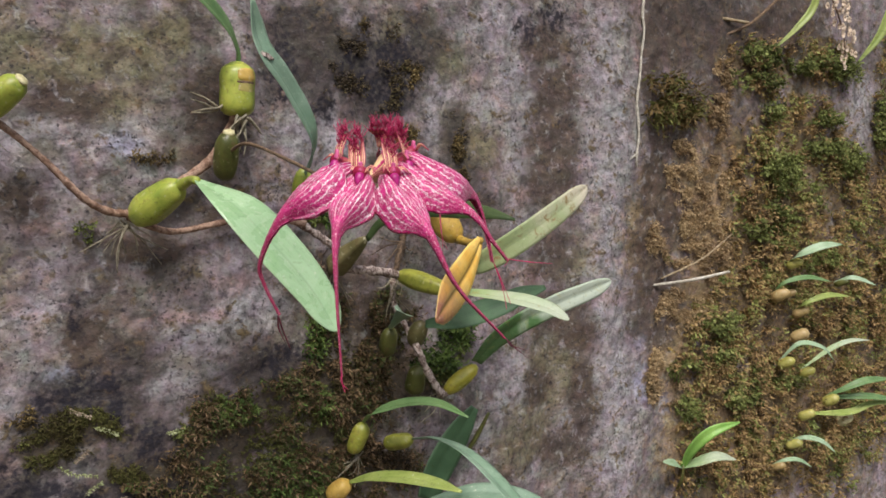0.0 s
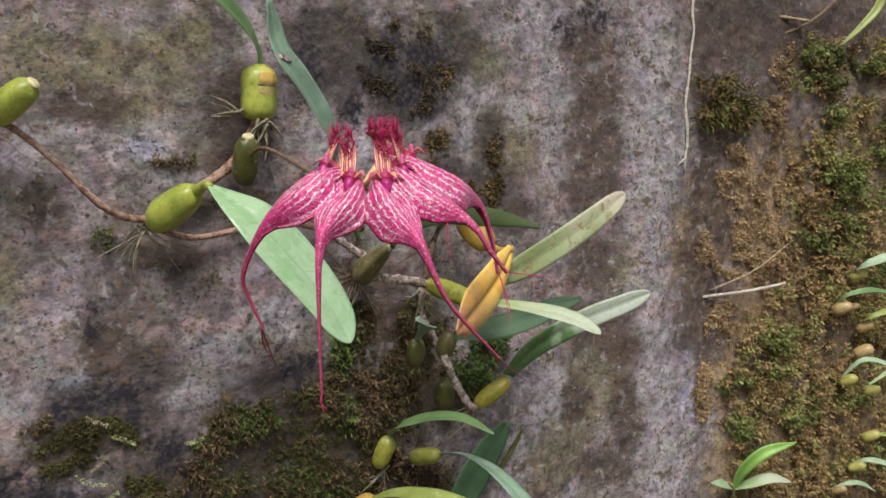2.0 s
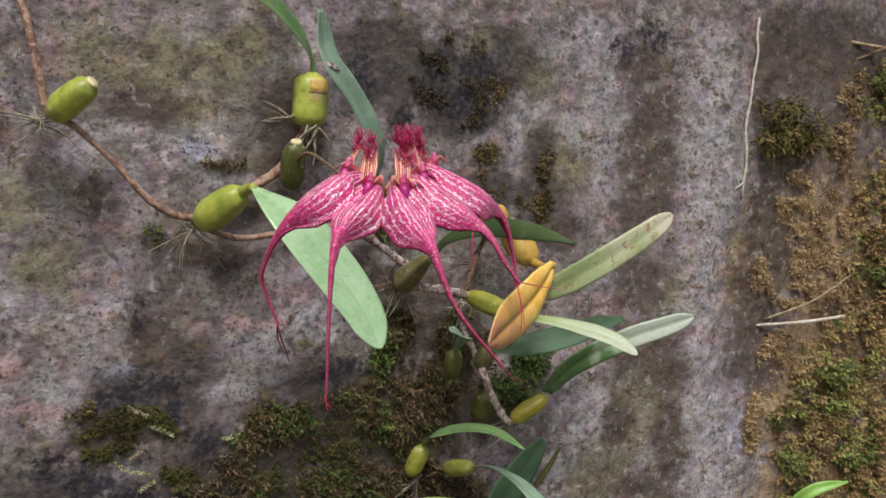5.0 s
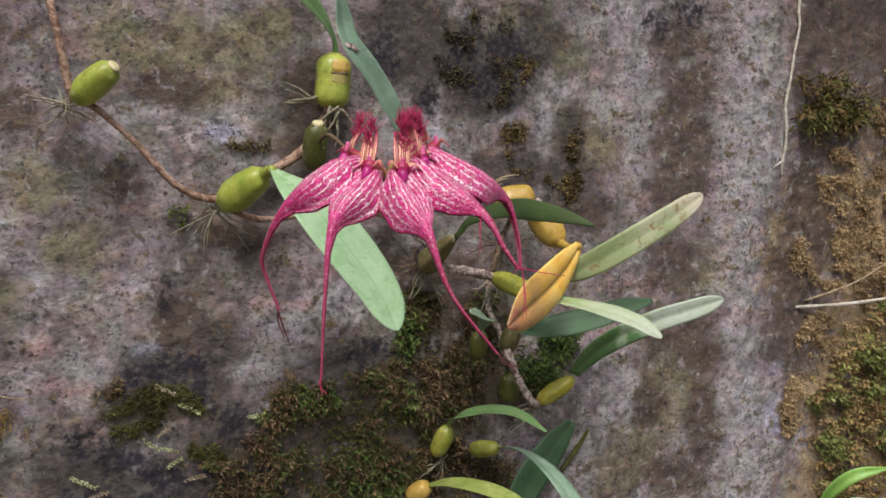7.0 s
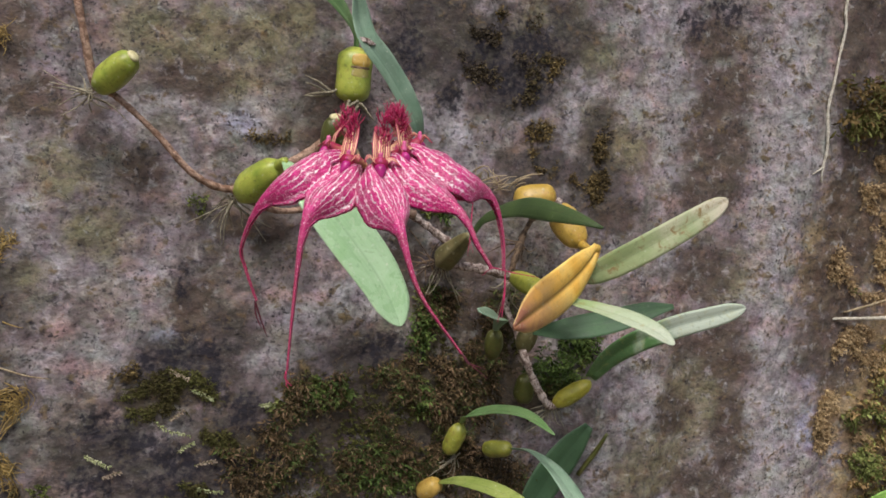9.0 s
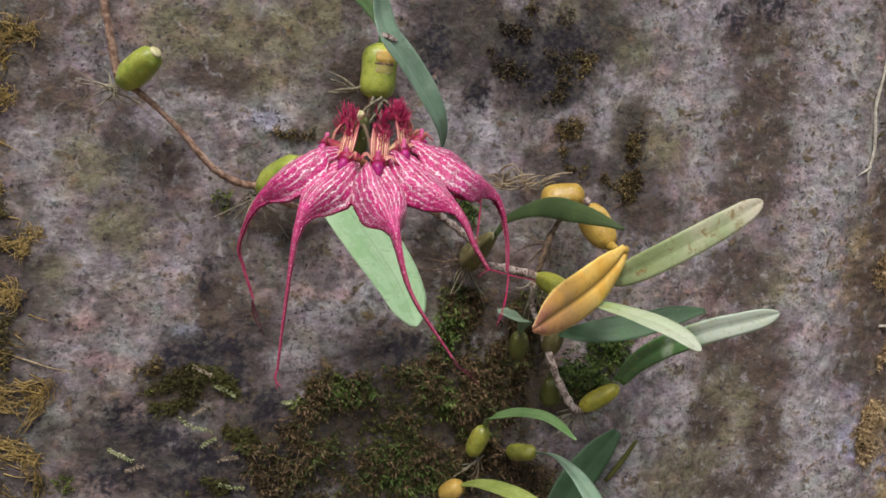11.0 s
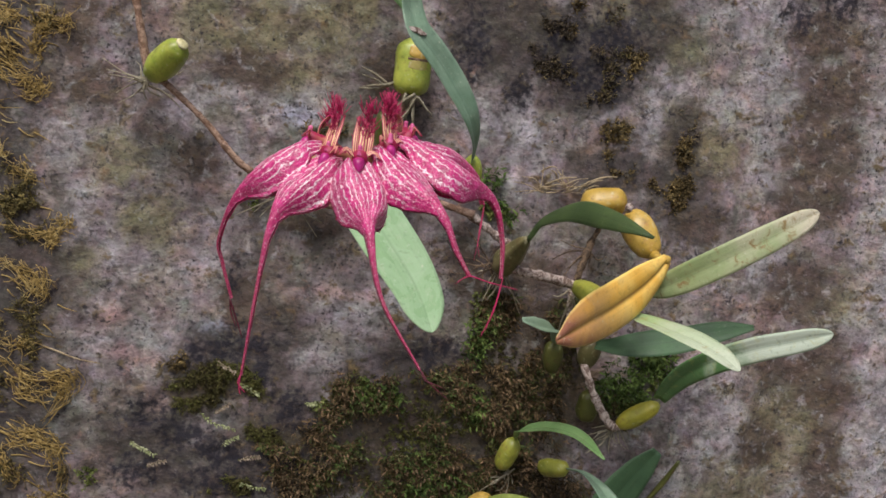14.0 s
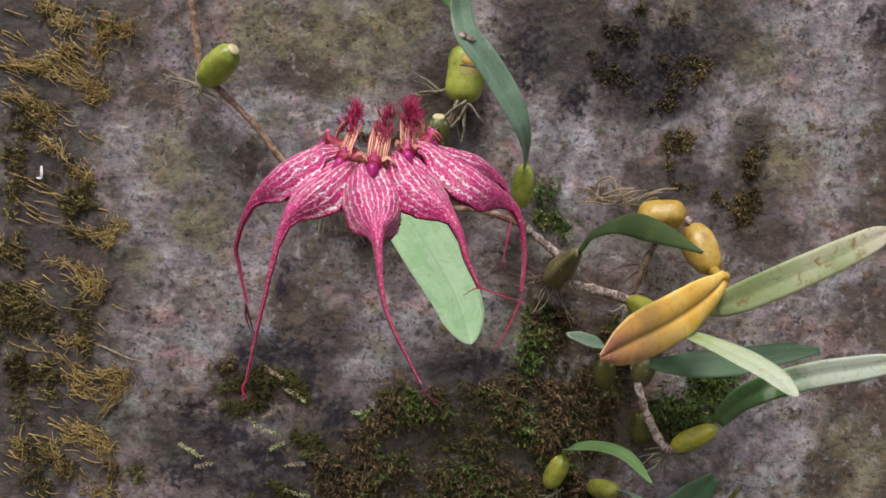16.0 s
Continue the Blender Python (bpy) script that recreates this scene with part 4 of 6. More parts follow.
def relief(x, z):
    """How far the face of the wall stands back: slow swells, two upright ridges, grain."""
    y = 0.006 * ripple(x * 5, z * 2.2, 1) + 0.004 * ripple(x * 16, z * 5, 2) + 0.0022 * ripple(x * 48, z * 40, 3)
    y = y + 0.0013 * ripple(x * 120, z * 110, 4) + 0.0007 * ripple(x * 260, z * 250, 5)
    return y - 0.006 * np.exp(-((x - 0.79) / 0.035) ** 2) + 0.006 * np.exp(-((x - 0.70) / 0.03) ** 2)


def build_wall():
    x0, x1, z0, z1, step = -0.30, 1.80, 0.72, 2.02, 0.0035
    nx, nz = int((x1 - x0) / step), int((z1 - z0) / step)
    xs, zs = np.meshgrid(np.linspace(x0, x1, nx + 1), np.linspace(z0, z1, nz + 1))
    xs, zs = xs.ravel(), zs.ravel()
    rise = np.minimum(1, np.minimum(np.minimum(xs - x0, x1 - xs), np.minimum(zs - z0, z1 - zs)) / 0.1)
    verts = np.stack([xs, WALL_Y + relief(xs, zs) * rise, zs], axis=1).tolist()
    sets = {"black": BLACK, "brown": BROWN, "olive": OLIVE, "pale": PALE, "ochre": OCHRE, "pink": PINK, "moss": MOSS_LOW + MOSS_LEFT, "carpet": MOSS_RIGHT, "shade_film": STAIN_SHADE + MAT, "blueish": BLUE}
    masks = {k: spread(b, xs, zs, 30 + 5 * q, 0.4) for q, (k, b) in enumerate(sets.items())}
    row = nx + 1
    i, j = np.meshgrid(np.arange(nx), np.arange(nz))
    a = (j * row + i).ravel()
    faces = np.stack([a, a + 1, a + 1 + row, a + row], axis=1).tolist()
    n0 = len(verts)
    # the rest of the wall: a wide rim, its sides and its back
    far = [(-4.0, 0.0), (6.0, 0.0), (6.0, 4.0), (-4.0, 4.0)]
    verts += [(x, WALL_Y, z) for x, z in far] + [(x, WALL_Y + 0.4, z) for x, z in far]
    rim = [list(range(row)), [j * row + nx for j in range(nz + 1)], [nz * row + i for i in range(nx, -1, -1)], [j * row for j in range(nz, -1, -1)]]
    for s in range(4):
        a, b = n0 + s, n0 + (s + 1) % 4
        faces.append([a, b] + rim[s][::-1])
        faces.append([b, a, a + 4, b + 4])
    faces.append([n0 + 4, n0 + 5, n0 + 6, n0 + 7])
    me = raw("wall", verts, faces, WALL)
    for k, values in masks.items():
        layer = me.attributes.new(k, "FLOAT", "POINT")
        layer.data.foreach_set("value", np.concatenate([values, np.zeros(8)]).astype(np.float32))
    ob = new("wall", me)
    return tagged(ob, "weathered mauve-grey stone wall with dark streaks and moss", "wall", kind="structure")


build_wall()
ground = new("ground", raw("ground", [(-60, -60, 0), (60, -60, 0), (60, 60, 0), (-60, 60, 0)], [(0, 1, 2, 3)], EARTH))
tagged(ground, "bare brown earth at the foot of the wall", "ground", kind="structure")


# ---- the flowering orchid ----
def flower(plant, lab, radial, spine, size=1.0, seed=0, threads=(), crown=(0.0, 0.01, 0.02), stretch=1.0):
    """One flower of the umbel: two fused hanging sepals that run out into a tail, a plum lip, a column,
    two striped wings and an upright hood with a crimson fringe. lab: the place of the lip; radial: which way it faces."""
    rng = np.random.RandomState(seed)
    lab = np.array(lab, float)
    r = unit(np.array([radial[0], radial[1], 0.0]))
    side = np.array([-r[1], r[0], 0.0])
    up = np.array([0, 0, 1.0])
    count, across = 84, 22
    base = lab - r * 0.010 + up * 0.0025
    p = glide([base, lab - r * 0.0015 + up * 0.0015] + [np.array(q, float) for q in spine], count)
    t = tangents(p)
    s = np.concatenate([[0], np.cumsum(np.linalg.norm(np.diff(p, axis=0), axis=1))])
    prof_s = np.array([0, 0.004, 0.0085, 0.012, 0.016, 0.0195, 0.023, 0.027, 0.031, 0.034, 0.0375, 0.042, 0.050, 0.065, 0.09, 0.14])
    prof_w = np.array([0.40, 0.58, 0.78, 0.90, 0.98, 1.0, 0.96, 0.84, 0.64, 0.46, 0.28, 0.18, 0.115, 0.075, 0.042, 0.02])
    deep_w = np.array([0.30, 0.55, 0.85, 0.95, 1.0, 1.0, 1.0, 0.97, 0.86, 0.68, 0.42, 0.20, 0.10, 0.06, 0.035, 0.015])
    verts, uvs, faces = [], [], []
    for layer in (0, 1):
        for i in range(count):
            h = 0.0119 * size * np.interp(s[i] / (size * stretch), prof_s, prof_w)
            deep = 0.0140 * size * np.interp(s[i] / (size * stretch), prof_s, deep_w)
            tt = t[i]
            nn = unit(np.cross(side, tt))
            if np.dot(nn, r + 0.6 * up) < 0:
                nn = -nn
            slot = max(0.0, 1 - s[i] / 0.026)
            for k in range(across + 1):
                u = 2 * k / across - 1
                lat = h * math.sin(u * 1.45) / math.sin(1.45)
                drop = deep * abs(u) ** 2.3 - 0.0011 * min(1.0, h / 0.009) * math.sin(math.pi * abs(u)) + 0.0065 * slot * math.exp(-(u / 0.24) ** 2)
                ruff = min(1.0, h / 0.008) * (0.0004 * size * math.sin(s[i] * 500 + 5 * u + seed) * abs(u) ** 3 + 0.0005 * noise.noise(Vector((u * 5, s[i] * 260, seed))))
                thin = min(0.0011, 0.0003 + 0.5 * h) * layer
                verts.append(p[i] + side * lat - nn * (drop - ruff + thin))
                uvs.append((0.5 + 0.5 * u, s[i] / 0.06))
    row, half = across + 1, count * (across + 1)
    for i in range(count - 1):
        for k in range(across):
            a, b, c, d = i * row + k, i * row + k + 1, (i + 1) * row + k + 1, (i + 1) * row + k
            faces += [(a, b, c, d), (half + d, half + c, half + b, half + a)]
        for k in (0, across):
            faces.append((i * row + k, (i + 1) * row + k, half + (i + 1) * row + k, half + i * row + k))
    body = part("flower", raw("sepals", verts, faces, SEPAL, uvs), plant, "magenta flower with white-netted sepals and a long tail")
    hang(body, plant)
    pieces = []
    # beads along the edges of the sepals
    beads = []
    for i in range(4, 30):
        for k in (0, across):
            for _ in range(3):
                v = verts[i * row + k] + (rng.rand(3) - 0.5) * 0.0012
                w = 0.0003 * (0.6 + rng.rand())
                beads.append(([v + (w, 0, 0), v + (-w, 0, 0), v + (0, w, 0), v + (0, -w, 0), v + (0, 0, w), v + (0, 0, -w)],
                              [(0, 2, 4), (2, 1, 4), (1, 3, 4), (3, 0, 4), (2, 0, 5), (1, 2, 5), (3, 1, 5), (0, 3, 5)], [(0.5, 0.4)] * 6))
    pieces.append(("bead_edge", joined(beads), FRINGE, "dark beaded edge"))
    # threads at the end of the tail
    if threads:
        lines = [tube([p[-1]] + [np.array(q, float) for q in th], (0.00055, 0.00042, 0.00022) if seed == 11 else (0.00030, 0.00025, 0.00012), 5, 12, 0.2, seed + j) for j, th in enumerate(threads)]
        pieces.append(("tail_thread", joined(lines), THREAD if seed in (11, 13) else FRINGE, "thin dark crimson threads"))
    # lip: a tongue that bends over and down
    lip = bulb(lab + up * 0.0028 - r * 0.0045, lab - r * 0.0004 - up * 0.0034, 0.0052 * size, seed, (0.55, 0.9, 1.0, 0.95, 0.75, 0.5, 0.22), 2, 14, 12, 0.05)
    pieces.append(("lip", lip, LIP, "plum purple lip"))
    col = bulb(lab + up * 0.0035 - r * 0.004, lab + up * 0.0085 - r * 0.0042, 0.0030 * size, seed + 3, (1.0, 0.95, 0.9, 0.8, 0.7, 0.75, 0.6), 3, 10, 12, 0.06)
    pieces.append(("column", col, COLUMN, "pink column"))
    wings = []
    for sg in (-1, 1):
        for j in range(1):
            o = lab - r * (0.004 + 0.003 * j) + up * 0.003
            wings.append(blade([o + sg * side * 0.002, o + sg * side * 0.006 + up * (0.003 + 0.002 * j), o + sg * side * 0.0095 + r * 0.003 + up * (0.000 + 0.003 * j)], 0.0021, r + 0.8 * up, (0.5, 1, 1, 0.6, 0.15), 0.3, 0.0006, 10, 4, seed=seed + j))
    pieces.append(("wing", joined(wings), HOOD, "yellow wings with red lines"))
    # hood and fringe
    foot = lab + 0.55 * np.array([crown[0], crown[1], 0.0]) + up * 0.004
    shift = np.array([crown[0], crown[1], 0.0])
    top = lab + shift + up * (crown[2] + 0.002)
    hood = []
    for j, (off, lean) in enumerate(((0.0, 0.0), (-0.0030, -0.0008), (0.0030, 0.0008))):
        q = foot + side * off
        hood.append(blade([q, q + up * 0.006 + side * lean * 0.5 - r * 0.001, top - up * 0.003 + side * (off * 0.8 + lean) - (r * 0.001 if j else 0)], 0.0042 if j == 0 else 0.0028, r + 0.15 * up, (0.7, 1, 1, 0.8, 0.5), -0.25, 0.0006, 12, 5, seed=seed + j))
    pieces.append(("hood", joined(hood), HOOD, "striped yellow and crimson hood"))
    hairs = []
    for j in range(78):
        off = rng.choice([-1, 0, 0, 1]) * 0.0022
        f = 0.25 + 0.75 * rng.rand() ** 0.7
        o = foot + (top - foot) * f + side * (off * (0.9 + 0.4 * f) + 0.0022 * (rng.rand() - 0.5))
        ang = rng.rand() * 2 * math.pi
        out = side * math.cos(ang) + r * math.sin(ang)
        ln = (0.0024 + 0.0040 * rng.rand()) * (0.7 + 0.5 * f)
        d = unit(out * (0.7 if f < 0.8 else 0.42) + up * (0.35 + 1.2 * f * rng.rand()))
        hairs.append(tube([o, o + d * ln * 0.5, o + d * ln * 0.85 + up * ln * 0.2 + out * ln * 0.1], (0.00025, 0.00022, 0.00011), 4, 5))
    pieces.append(("fringe", joined(hairs), FRINGE, "crimson bristly fringe"))
    for name, data, mat, label in pieces:
        part(name, mesh(name, data, mat), body, label)
    return body


def add(plant, name, data, material, label="", parent=None):
    ob = part(name, mesh(name, data, material), parent or plant, label)
    if not parent:
        hang(ob, plant)
    return ob


UMBEL = np.array((0.247, 0.400, 1.417))
orchid = thing("flowering_orchid", "flowering orchid with magenta umbel clinging to a weathered wall", "orchid", (0.22, 0.72, 1.39))
# lip, facing, spine and tail threads of each flower
FLOWERS = []
FLOWERS.append(((0.2172, 0.3905, 1.4244), (-1.0, 0.05), [(0.206, 0.39, 1.417), (0.192, 0.396, 1.3985), (0.1862, 0.404, 1.376), (0.189, 0.405, 1.365), (0.1955, 0.4, 1.3495)], [[(0.1985, 0.4005, 1.342), (0.203, 0.4005, 1.332)], [(0.1965, 0.4012, 1.343), (0.2, 0.401, 1.336)]]))
FLOWERS.append(((0.2263, 0.379, 1.4184), (-0.82, -0.57), [(0.214, 0.3738, 1.405), (0.2085, 0.369, 1.3885), (0.2065, 0.362, 1.36), (0.205, 0.353, 1.326)], [[(0.2052, 0.3515, 1.321), (0.2062, 0.351, 1.3185)], [(0.2045, 0.352, 1.323), (0.2078, 0.3512, 1.3195)]]))
FLOWERS.append(((0.2435, 0.3675, 1.4185), (0.17, -1.0), [(0.2484, 0.3578, 1.4062), (0.2495, 0.3465, 1.3935), (0.256, 0.333, 1.368), (0.2725, 0.3165, 1.344)], [[(0.2745, 0.315, 1.3405), (0.278, 0.3145, 1.3395), (0.283, 0.314, 1.338)], [(0.276, 0.3148, 1.34), (0.2845, 0.3138, 1.334)]]))
FLOWERS.append(((0.2588, 0.3767, 1.4258), (0.66, -0.75), [(0.27, 0.365, 1.416), (0.2805, 0.3515, 1.403), (0.286, 0.344, 1.39), (0.292, 0.339, 1.38)], [[(0.299, 0.331, 1.379), (0.3078, 0.3236, 1.3785)], [(0.288, 0.335, 1.379), (0.285, 0.334, 1.3765)]]))
FLOWERS.append(((0.2705, 0.389, 1.432), (0.97, 0.05), [(0.29, 0.384, 1.424), (0.309, 0.388, 1.413), (0.316, 0.386, 1.3945), (0.3165, 0.38, 1.376)], [[(0.311, 0.365, 1.365), (0.304, 0.35, 1.356)], [(0.3105, 0.365, 1.364), (0.303, 0.352, 1.353)]]))
FLOWERS.append(((0.270, 0.413, 1.434), (0.9, 0.4), [(0.292, 0.424, 1.432), (0.308, 0.429, 1.4225), (0.3145, 0.430, 1.408)], [[(0.3135, 0.426, 1.395), (0.311, 0.420, 1.379)], [(0.3125, 0.424, 1.390), (0.3135, 0.419, 1.381)]]))
CROWNS = [(0.014, 0.011, 0.0180), (0.0065, 0.0135, 0.0220), (0.0015, 0.013, 0.0220), (-0.004, 0.008, 0.0195), (-0.0155, 0.008, 0.0150), (-0.014, -0.002, 0.0140)]
for j, (lab, radial, spine, threads) in enumerate(FLOWERS):
    flower(orchid, lab, radial, spine, (1.0, 0.97, 1.03, 0.98, 1.03, 1.0)[j], 11 + j, threads, CROWNS[j], (1.25, 1.14, 1.08, 1.20, 1.28, 1.25)[j])
    lab = np.array(lab)
    add(orchid, "pedicel", tube([UMBEL + (0, 0.004, 0.000), 0.5 * (UMBEL + lab) + (0, 0, 0.004), lab + (0, 0, 0.003) - unit(np.array([*radial, 0.0])) * 0.003], (0.0020, 0.0030, 0.0036), 8, 10), HOOD)
add(orchid, "scape", tube([(0.2895, 0.692, 1.448), (0.2840, 0.640, 1.4530), (0.272, 0.545, 1.436), (0.256, 0.44, 1.415), UMBEL + (0, 0.002, -0.002)], (0.0015, 0.0013, 0.0012, 0.0014), 7, 40, 0.15), STALK, "thin brown flower stalk")

add(orchid, "rhizome", tube([(0.060, 0.735, 1.60), (0.0839, 0.700, 1.535), (0.0999, 0.701, 1.4766), (0.106, 0.702, 1.462)], (0.0030, 0.0027, 0.0028, 0.0034), 10, 40, 0.22, 1), RHIZOME, "ringed brown rhizome")
add(orchid, "rhizome", tube([(0.108, 0.704, 1.463), (0.1203, 0.6900, 1.4575), (0.1497, 0.6940, 1.4350), (0.1773, 0.6960, 1.4087), (0.198, 0.704, 1.3985), (0.216, 0.7075, 1.3965)], (0.0030, 0.0023, 0.0025, 0.0028, 0.0031), 10, 70, 0.24, 2), RHIZOME, "ringed brown rhizome")
add(orchid, "rhizome", tube([(0.216, 0.710, 1.394), (0.2369, 0.7146, 1.3863), (0.258, 0.718, 1.3830), (0.292, 0.718, 1.390), (0.33, 0.716, 1.398), (0.3732, 0.7131, 1.3917)], (0.0030, 0.0026, 0.0026, 0.0034), 10, 60, 0.24, 3), RHIZOME, "ringed brown rhizome")
add(orchid, "rhizome", tube([(0.245, 0.715, 1.415), (0.266, 0.716, 1.428), (0.286, 0.715, 1.445), (0.301, 0.712, 1.472), (0.302, 0.700, 1.487)], (0.0040, 0.0040, 0.0042, 0.0045), 10, 30, 0.16, 4), RHIZOME, "ringed brown rhizome")

b = add(orchid, "pseudobulb", bulb((0.1055, 0.694, 1.4615), (0.1295, 0.6660, 1.4875), 0.0225, 1), GREEN_BULB, "glossy green pseudobulb with a pale scar")
add(orchid, "scar", bulb((0.1283, 0.6676, 1.4860), (0.1303, 0.6652, 1.4884), 0.0092, 2, (0.95, 1, 1, 0.8), 3, 14, 8), SCAR, "pale scar", b)
b = add(orchid, "pseudobulb", bulb((0.2185, 0.7085, 1.3915), (0.2445, 0.6700, 1.4210), 0.0270, 4, ridges=6), GREEN_BULB, "green pseudobulb bearing a broad leaf")
add(orchid, "leaf_stalk", tube([(0.2425, 0.673, 1.4185), (0.2450, 0.655, 1.4235), (0.2400, 0.6290, 1.4225)], (0.0052, 0.0030, 0.0032), 10, 14), GREEN_BULB, "short leaf stalk", b)
add(orchid, "leaf", blade([(0.2408, 0.6310, 1.4230), (0.2585, 0.6000, 1.4040), (0.2850, 0.5860, 1.3740), (0.3085, 0.5765, 1.3445), (0.3235, 0.5650, 1.3150)], 0.0405, (0.24, -1.0, 0.35), (0.12, 0.42, 0.68, 0.85, 0.96, 1.0, 1.0, 0.98, 0.93, 0.85, 0.74, 0.55), 0.10, 0.0013, 60, 12, blunt=0.14), BIG_LEAF, "broad pale green leaf", b)
UPPER = ((0.3045, 0.7080, 1.4795), (0.3030, 0.7050, 1.5260), 0.0310)
UPPER_SHAPE = (0.6, 0.92, 1.0, 1.0, 0.98, 0.97, 0.86, 0.55)
b = add(orchid, "pseudobulb", bulb(*UPPER, 5, UPPER_SHAPE, deep=0.03), GREEN_BULB, "green pseudobulb with a rusty dry patch")
add(orchid, "dry_patch", bulb_patch(*UPPER, 5, UPPER_SHAPE, (0.645, 0.88), (-126, -50), 0.0006), YELLOW_BULB, "golden dry patch", b)
add(orchid, "dry_patch", bulb_patch(*UPPER, 5, UPPER_SHAPE, (0.46, 0.615), (-124, -56), 0.0003), PINK_PATCH, "pinkish brown patch", b)
add(orchid, "split", bulb_patch(*UPPER, 5, UPPER_SHAPE, (0.605, 0.655), (-128, -50), 0.0003), STALK, "dark split", b)
add(orchid, "leaf", blade([(0.3030, 0.7060, 1.5230), (0.3010, 0.7020, 1.5340), (0.2880, 0.6900, 1.5480), (0.2680, 0.6780, 1.5610), (0.2450, 0.6680, 1.5720), (0.2080, 0.6580, 1.5800)], 0.0185, (0.25, -0.85, 0.45), (0.3, 0.45, 0.9, 1, 0.95, 0.6, 0.1), 0.25, 0.001, 30, 8), GREEN_LEAF, "curved green leaf", b)
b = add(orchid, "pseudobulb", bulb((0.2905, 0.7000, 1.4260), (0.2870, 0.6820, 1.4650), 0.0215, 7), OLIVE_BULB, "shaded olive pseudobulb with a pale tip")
add(orchid, "scar", bulb((0.2872, 0.6832, 1.4630), (0.2868, 0.6815, 1.4660), 0.0095, 8, (0.95, 1, 1, 0.8), 3, 12, 8), SCAR, "pale scar", b)
b = add(orchid, "pseudobulb", bulb((0.3660, 0.7100, 1.4050), (0.3615, 0.6950, 1.4400), 0.0170, 10), GREEN_BULB, "narrow green pseudobulb")
add(orchid, "leaf", blade([(0.3600, 0.6900, 1.4360), (0.3550, 0.6680, 1.4500), (0.3475, 0.6550, 1.4640), (0.3380, 0.6490, 1.4770), (0.3220, 0.6430, 1.4950), (0.3080, 0.6360, 1.5080), (0.2940, 0.6310, 1.5200), (0.2870, 0.6330, 1.5360), (0.2800, 0.6280, 1.5600)], 0.0230, (0.42, -0.85, 0.25), (0.30, 0.42, 0.62, 0.85, 1.0, 1.0, 0.98, 0.92, 0.80, 0.25), 0.25, 0.001, 54, 8, 0.0), BLUE_LEAF, "long blue-green leaf with a brown nick", b)
add(orchid, "nick", blade([(0.2865, 0.6255, 1.5205), (0.2935, 0.6290, 1.5200), (0.3010, 0.6330, 1.5190)], 0.0050, (0.42, -0.85, 0.25), (0.5, 1, 0.7, 1, 0.4), 0.1, 0.0012, 10, 4, 0.4), PALE_BARK, "dry brown nick", b)


def roots(plant, at, count, length, seed, down=0.7, spreadx=1.0, thick=0.0008, material=None):
    rng = np.random.RandomState(seed)
    lines = []
    for _ in range(count):
        o = np.array(at) + (rng.rand(3) - 0.5) * 0.008
        d = unit(np.array([(rng.rand() - 0.5) * 2 * spreadx, 0.10, -down + (rng.rand() - 0.5)]))
        ln = length * (0.5 + rng.rand())
        a, c = o + d * ln * 0.5 + (rng.rand(3) - 0.5) * 0.006, o + d * ln + (rng.rand(3) - 0.5) * 0.008
        for q in (a, c):
            q[1] = min(q[1], WALL_Y - 0.002)
        lines.append(tube([o, a, c], (thick, 0.75 * thick, 0.4 * thick), 5, 10, 0.2, seed))
    add(plant, "root_tuft", joined(lines), material or ROOT, "wiry pale roots")


roots(orchid, (0.213, 0.712, 1.388), 16, 0.030, 21)
roots(orchid, (0.100, 0.712, 1.460), 16, 0.022, 22, 0.2)
roots(orchid, (0.304, 0.698, 1.478), 11, 0.022, 23, 0.8, 1.0, 0.0013)
roots(orchid, (0.284, 0.700, 1.483), 5, 0.020, 24, 0.0, 1.0, 0.0012)

# ---- the orchid with the yellow leaf ----
old = thing("orchid", "orchid with yellowing leaf and dusty green leaves on the wall", "orchid", (0.45, 0.73, 1.34))
add(old, "rhizome", tube([(0.366, 0.716, 1.394), (0.390, 0.716, 1.380), (0.4085, 0.716, 1.3685), (0.416, 0.712, 1.356)], (0.0032, 0.0034, 0.0038, 0.0046), 10, 18, 0.5, 31), PALE_BARK, "pale flaking rhizome")
add(old, "rhizome", tube([(0.404, 0.704, 1.352), (0.4180, 0.694, 1.3510), (0.4469, 0.690, 1.3480), (0.470, 0.700, 1.3430)], (0.0034, 0.0036, 0.0042, 0.0036), 10, 18, 0.55, 32), PALE_BARK, "pale flaking rhizome")
add(old, "rhizome", tube([(0.470, 0.712, 1.345), (0.474, 0.710, 1.365), (0.480, 0.712, 1.385), (0.487, 0.706, 1.405)], (0.0026, 0.0034, 0.0024, 0.0024), 9, 18, 0.6, 33), DARK_BARK, "brown sheathed stem")
add(old, "rhizome", tube([(0.468, 0.712, 1.340), (0.470, 0.712, 1.315), (0.480, 0.700, 1.290), (0.4843, 0.690, 1.2731), (0.497, 0.690, 1.250), (0.514, 0.692, 1.2290), (0.527, 0.698, 1.228)], (0.0026, 0.0028, 0.0032, 0.0036), 10, 30, 0.5, 34), PALE_BARK, "pale flaking rhizome")
b = add(old, "pseudobulb", bulb((0.4030, 0.7140, 1.3500), (0.4084, 0.6656, 1.3805), 0.0215, 35, (0.8, 1.0, 0.97, 0.85, 0.68, 0.5, 0.32), 5, 20, 18, 0.12), STUMP, "brownish olive pseudobulb")
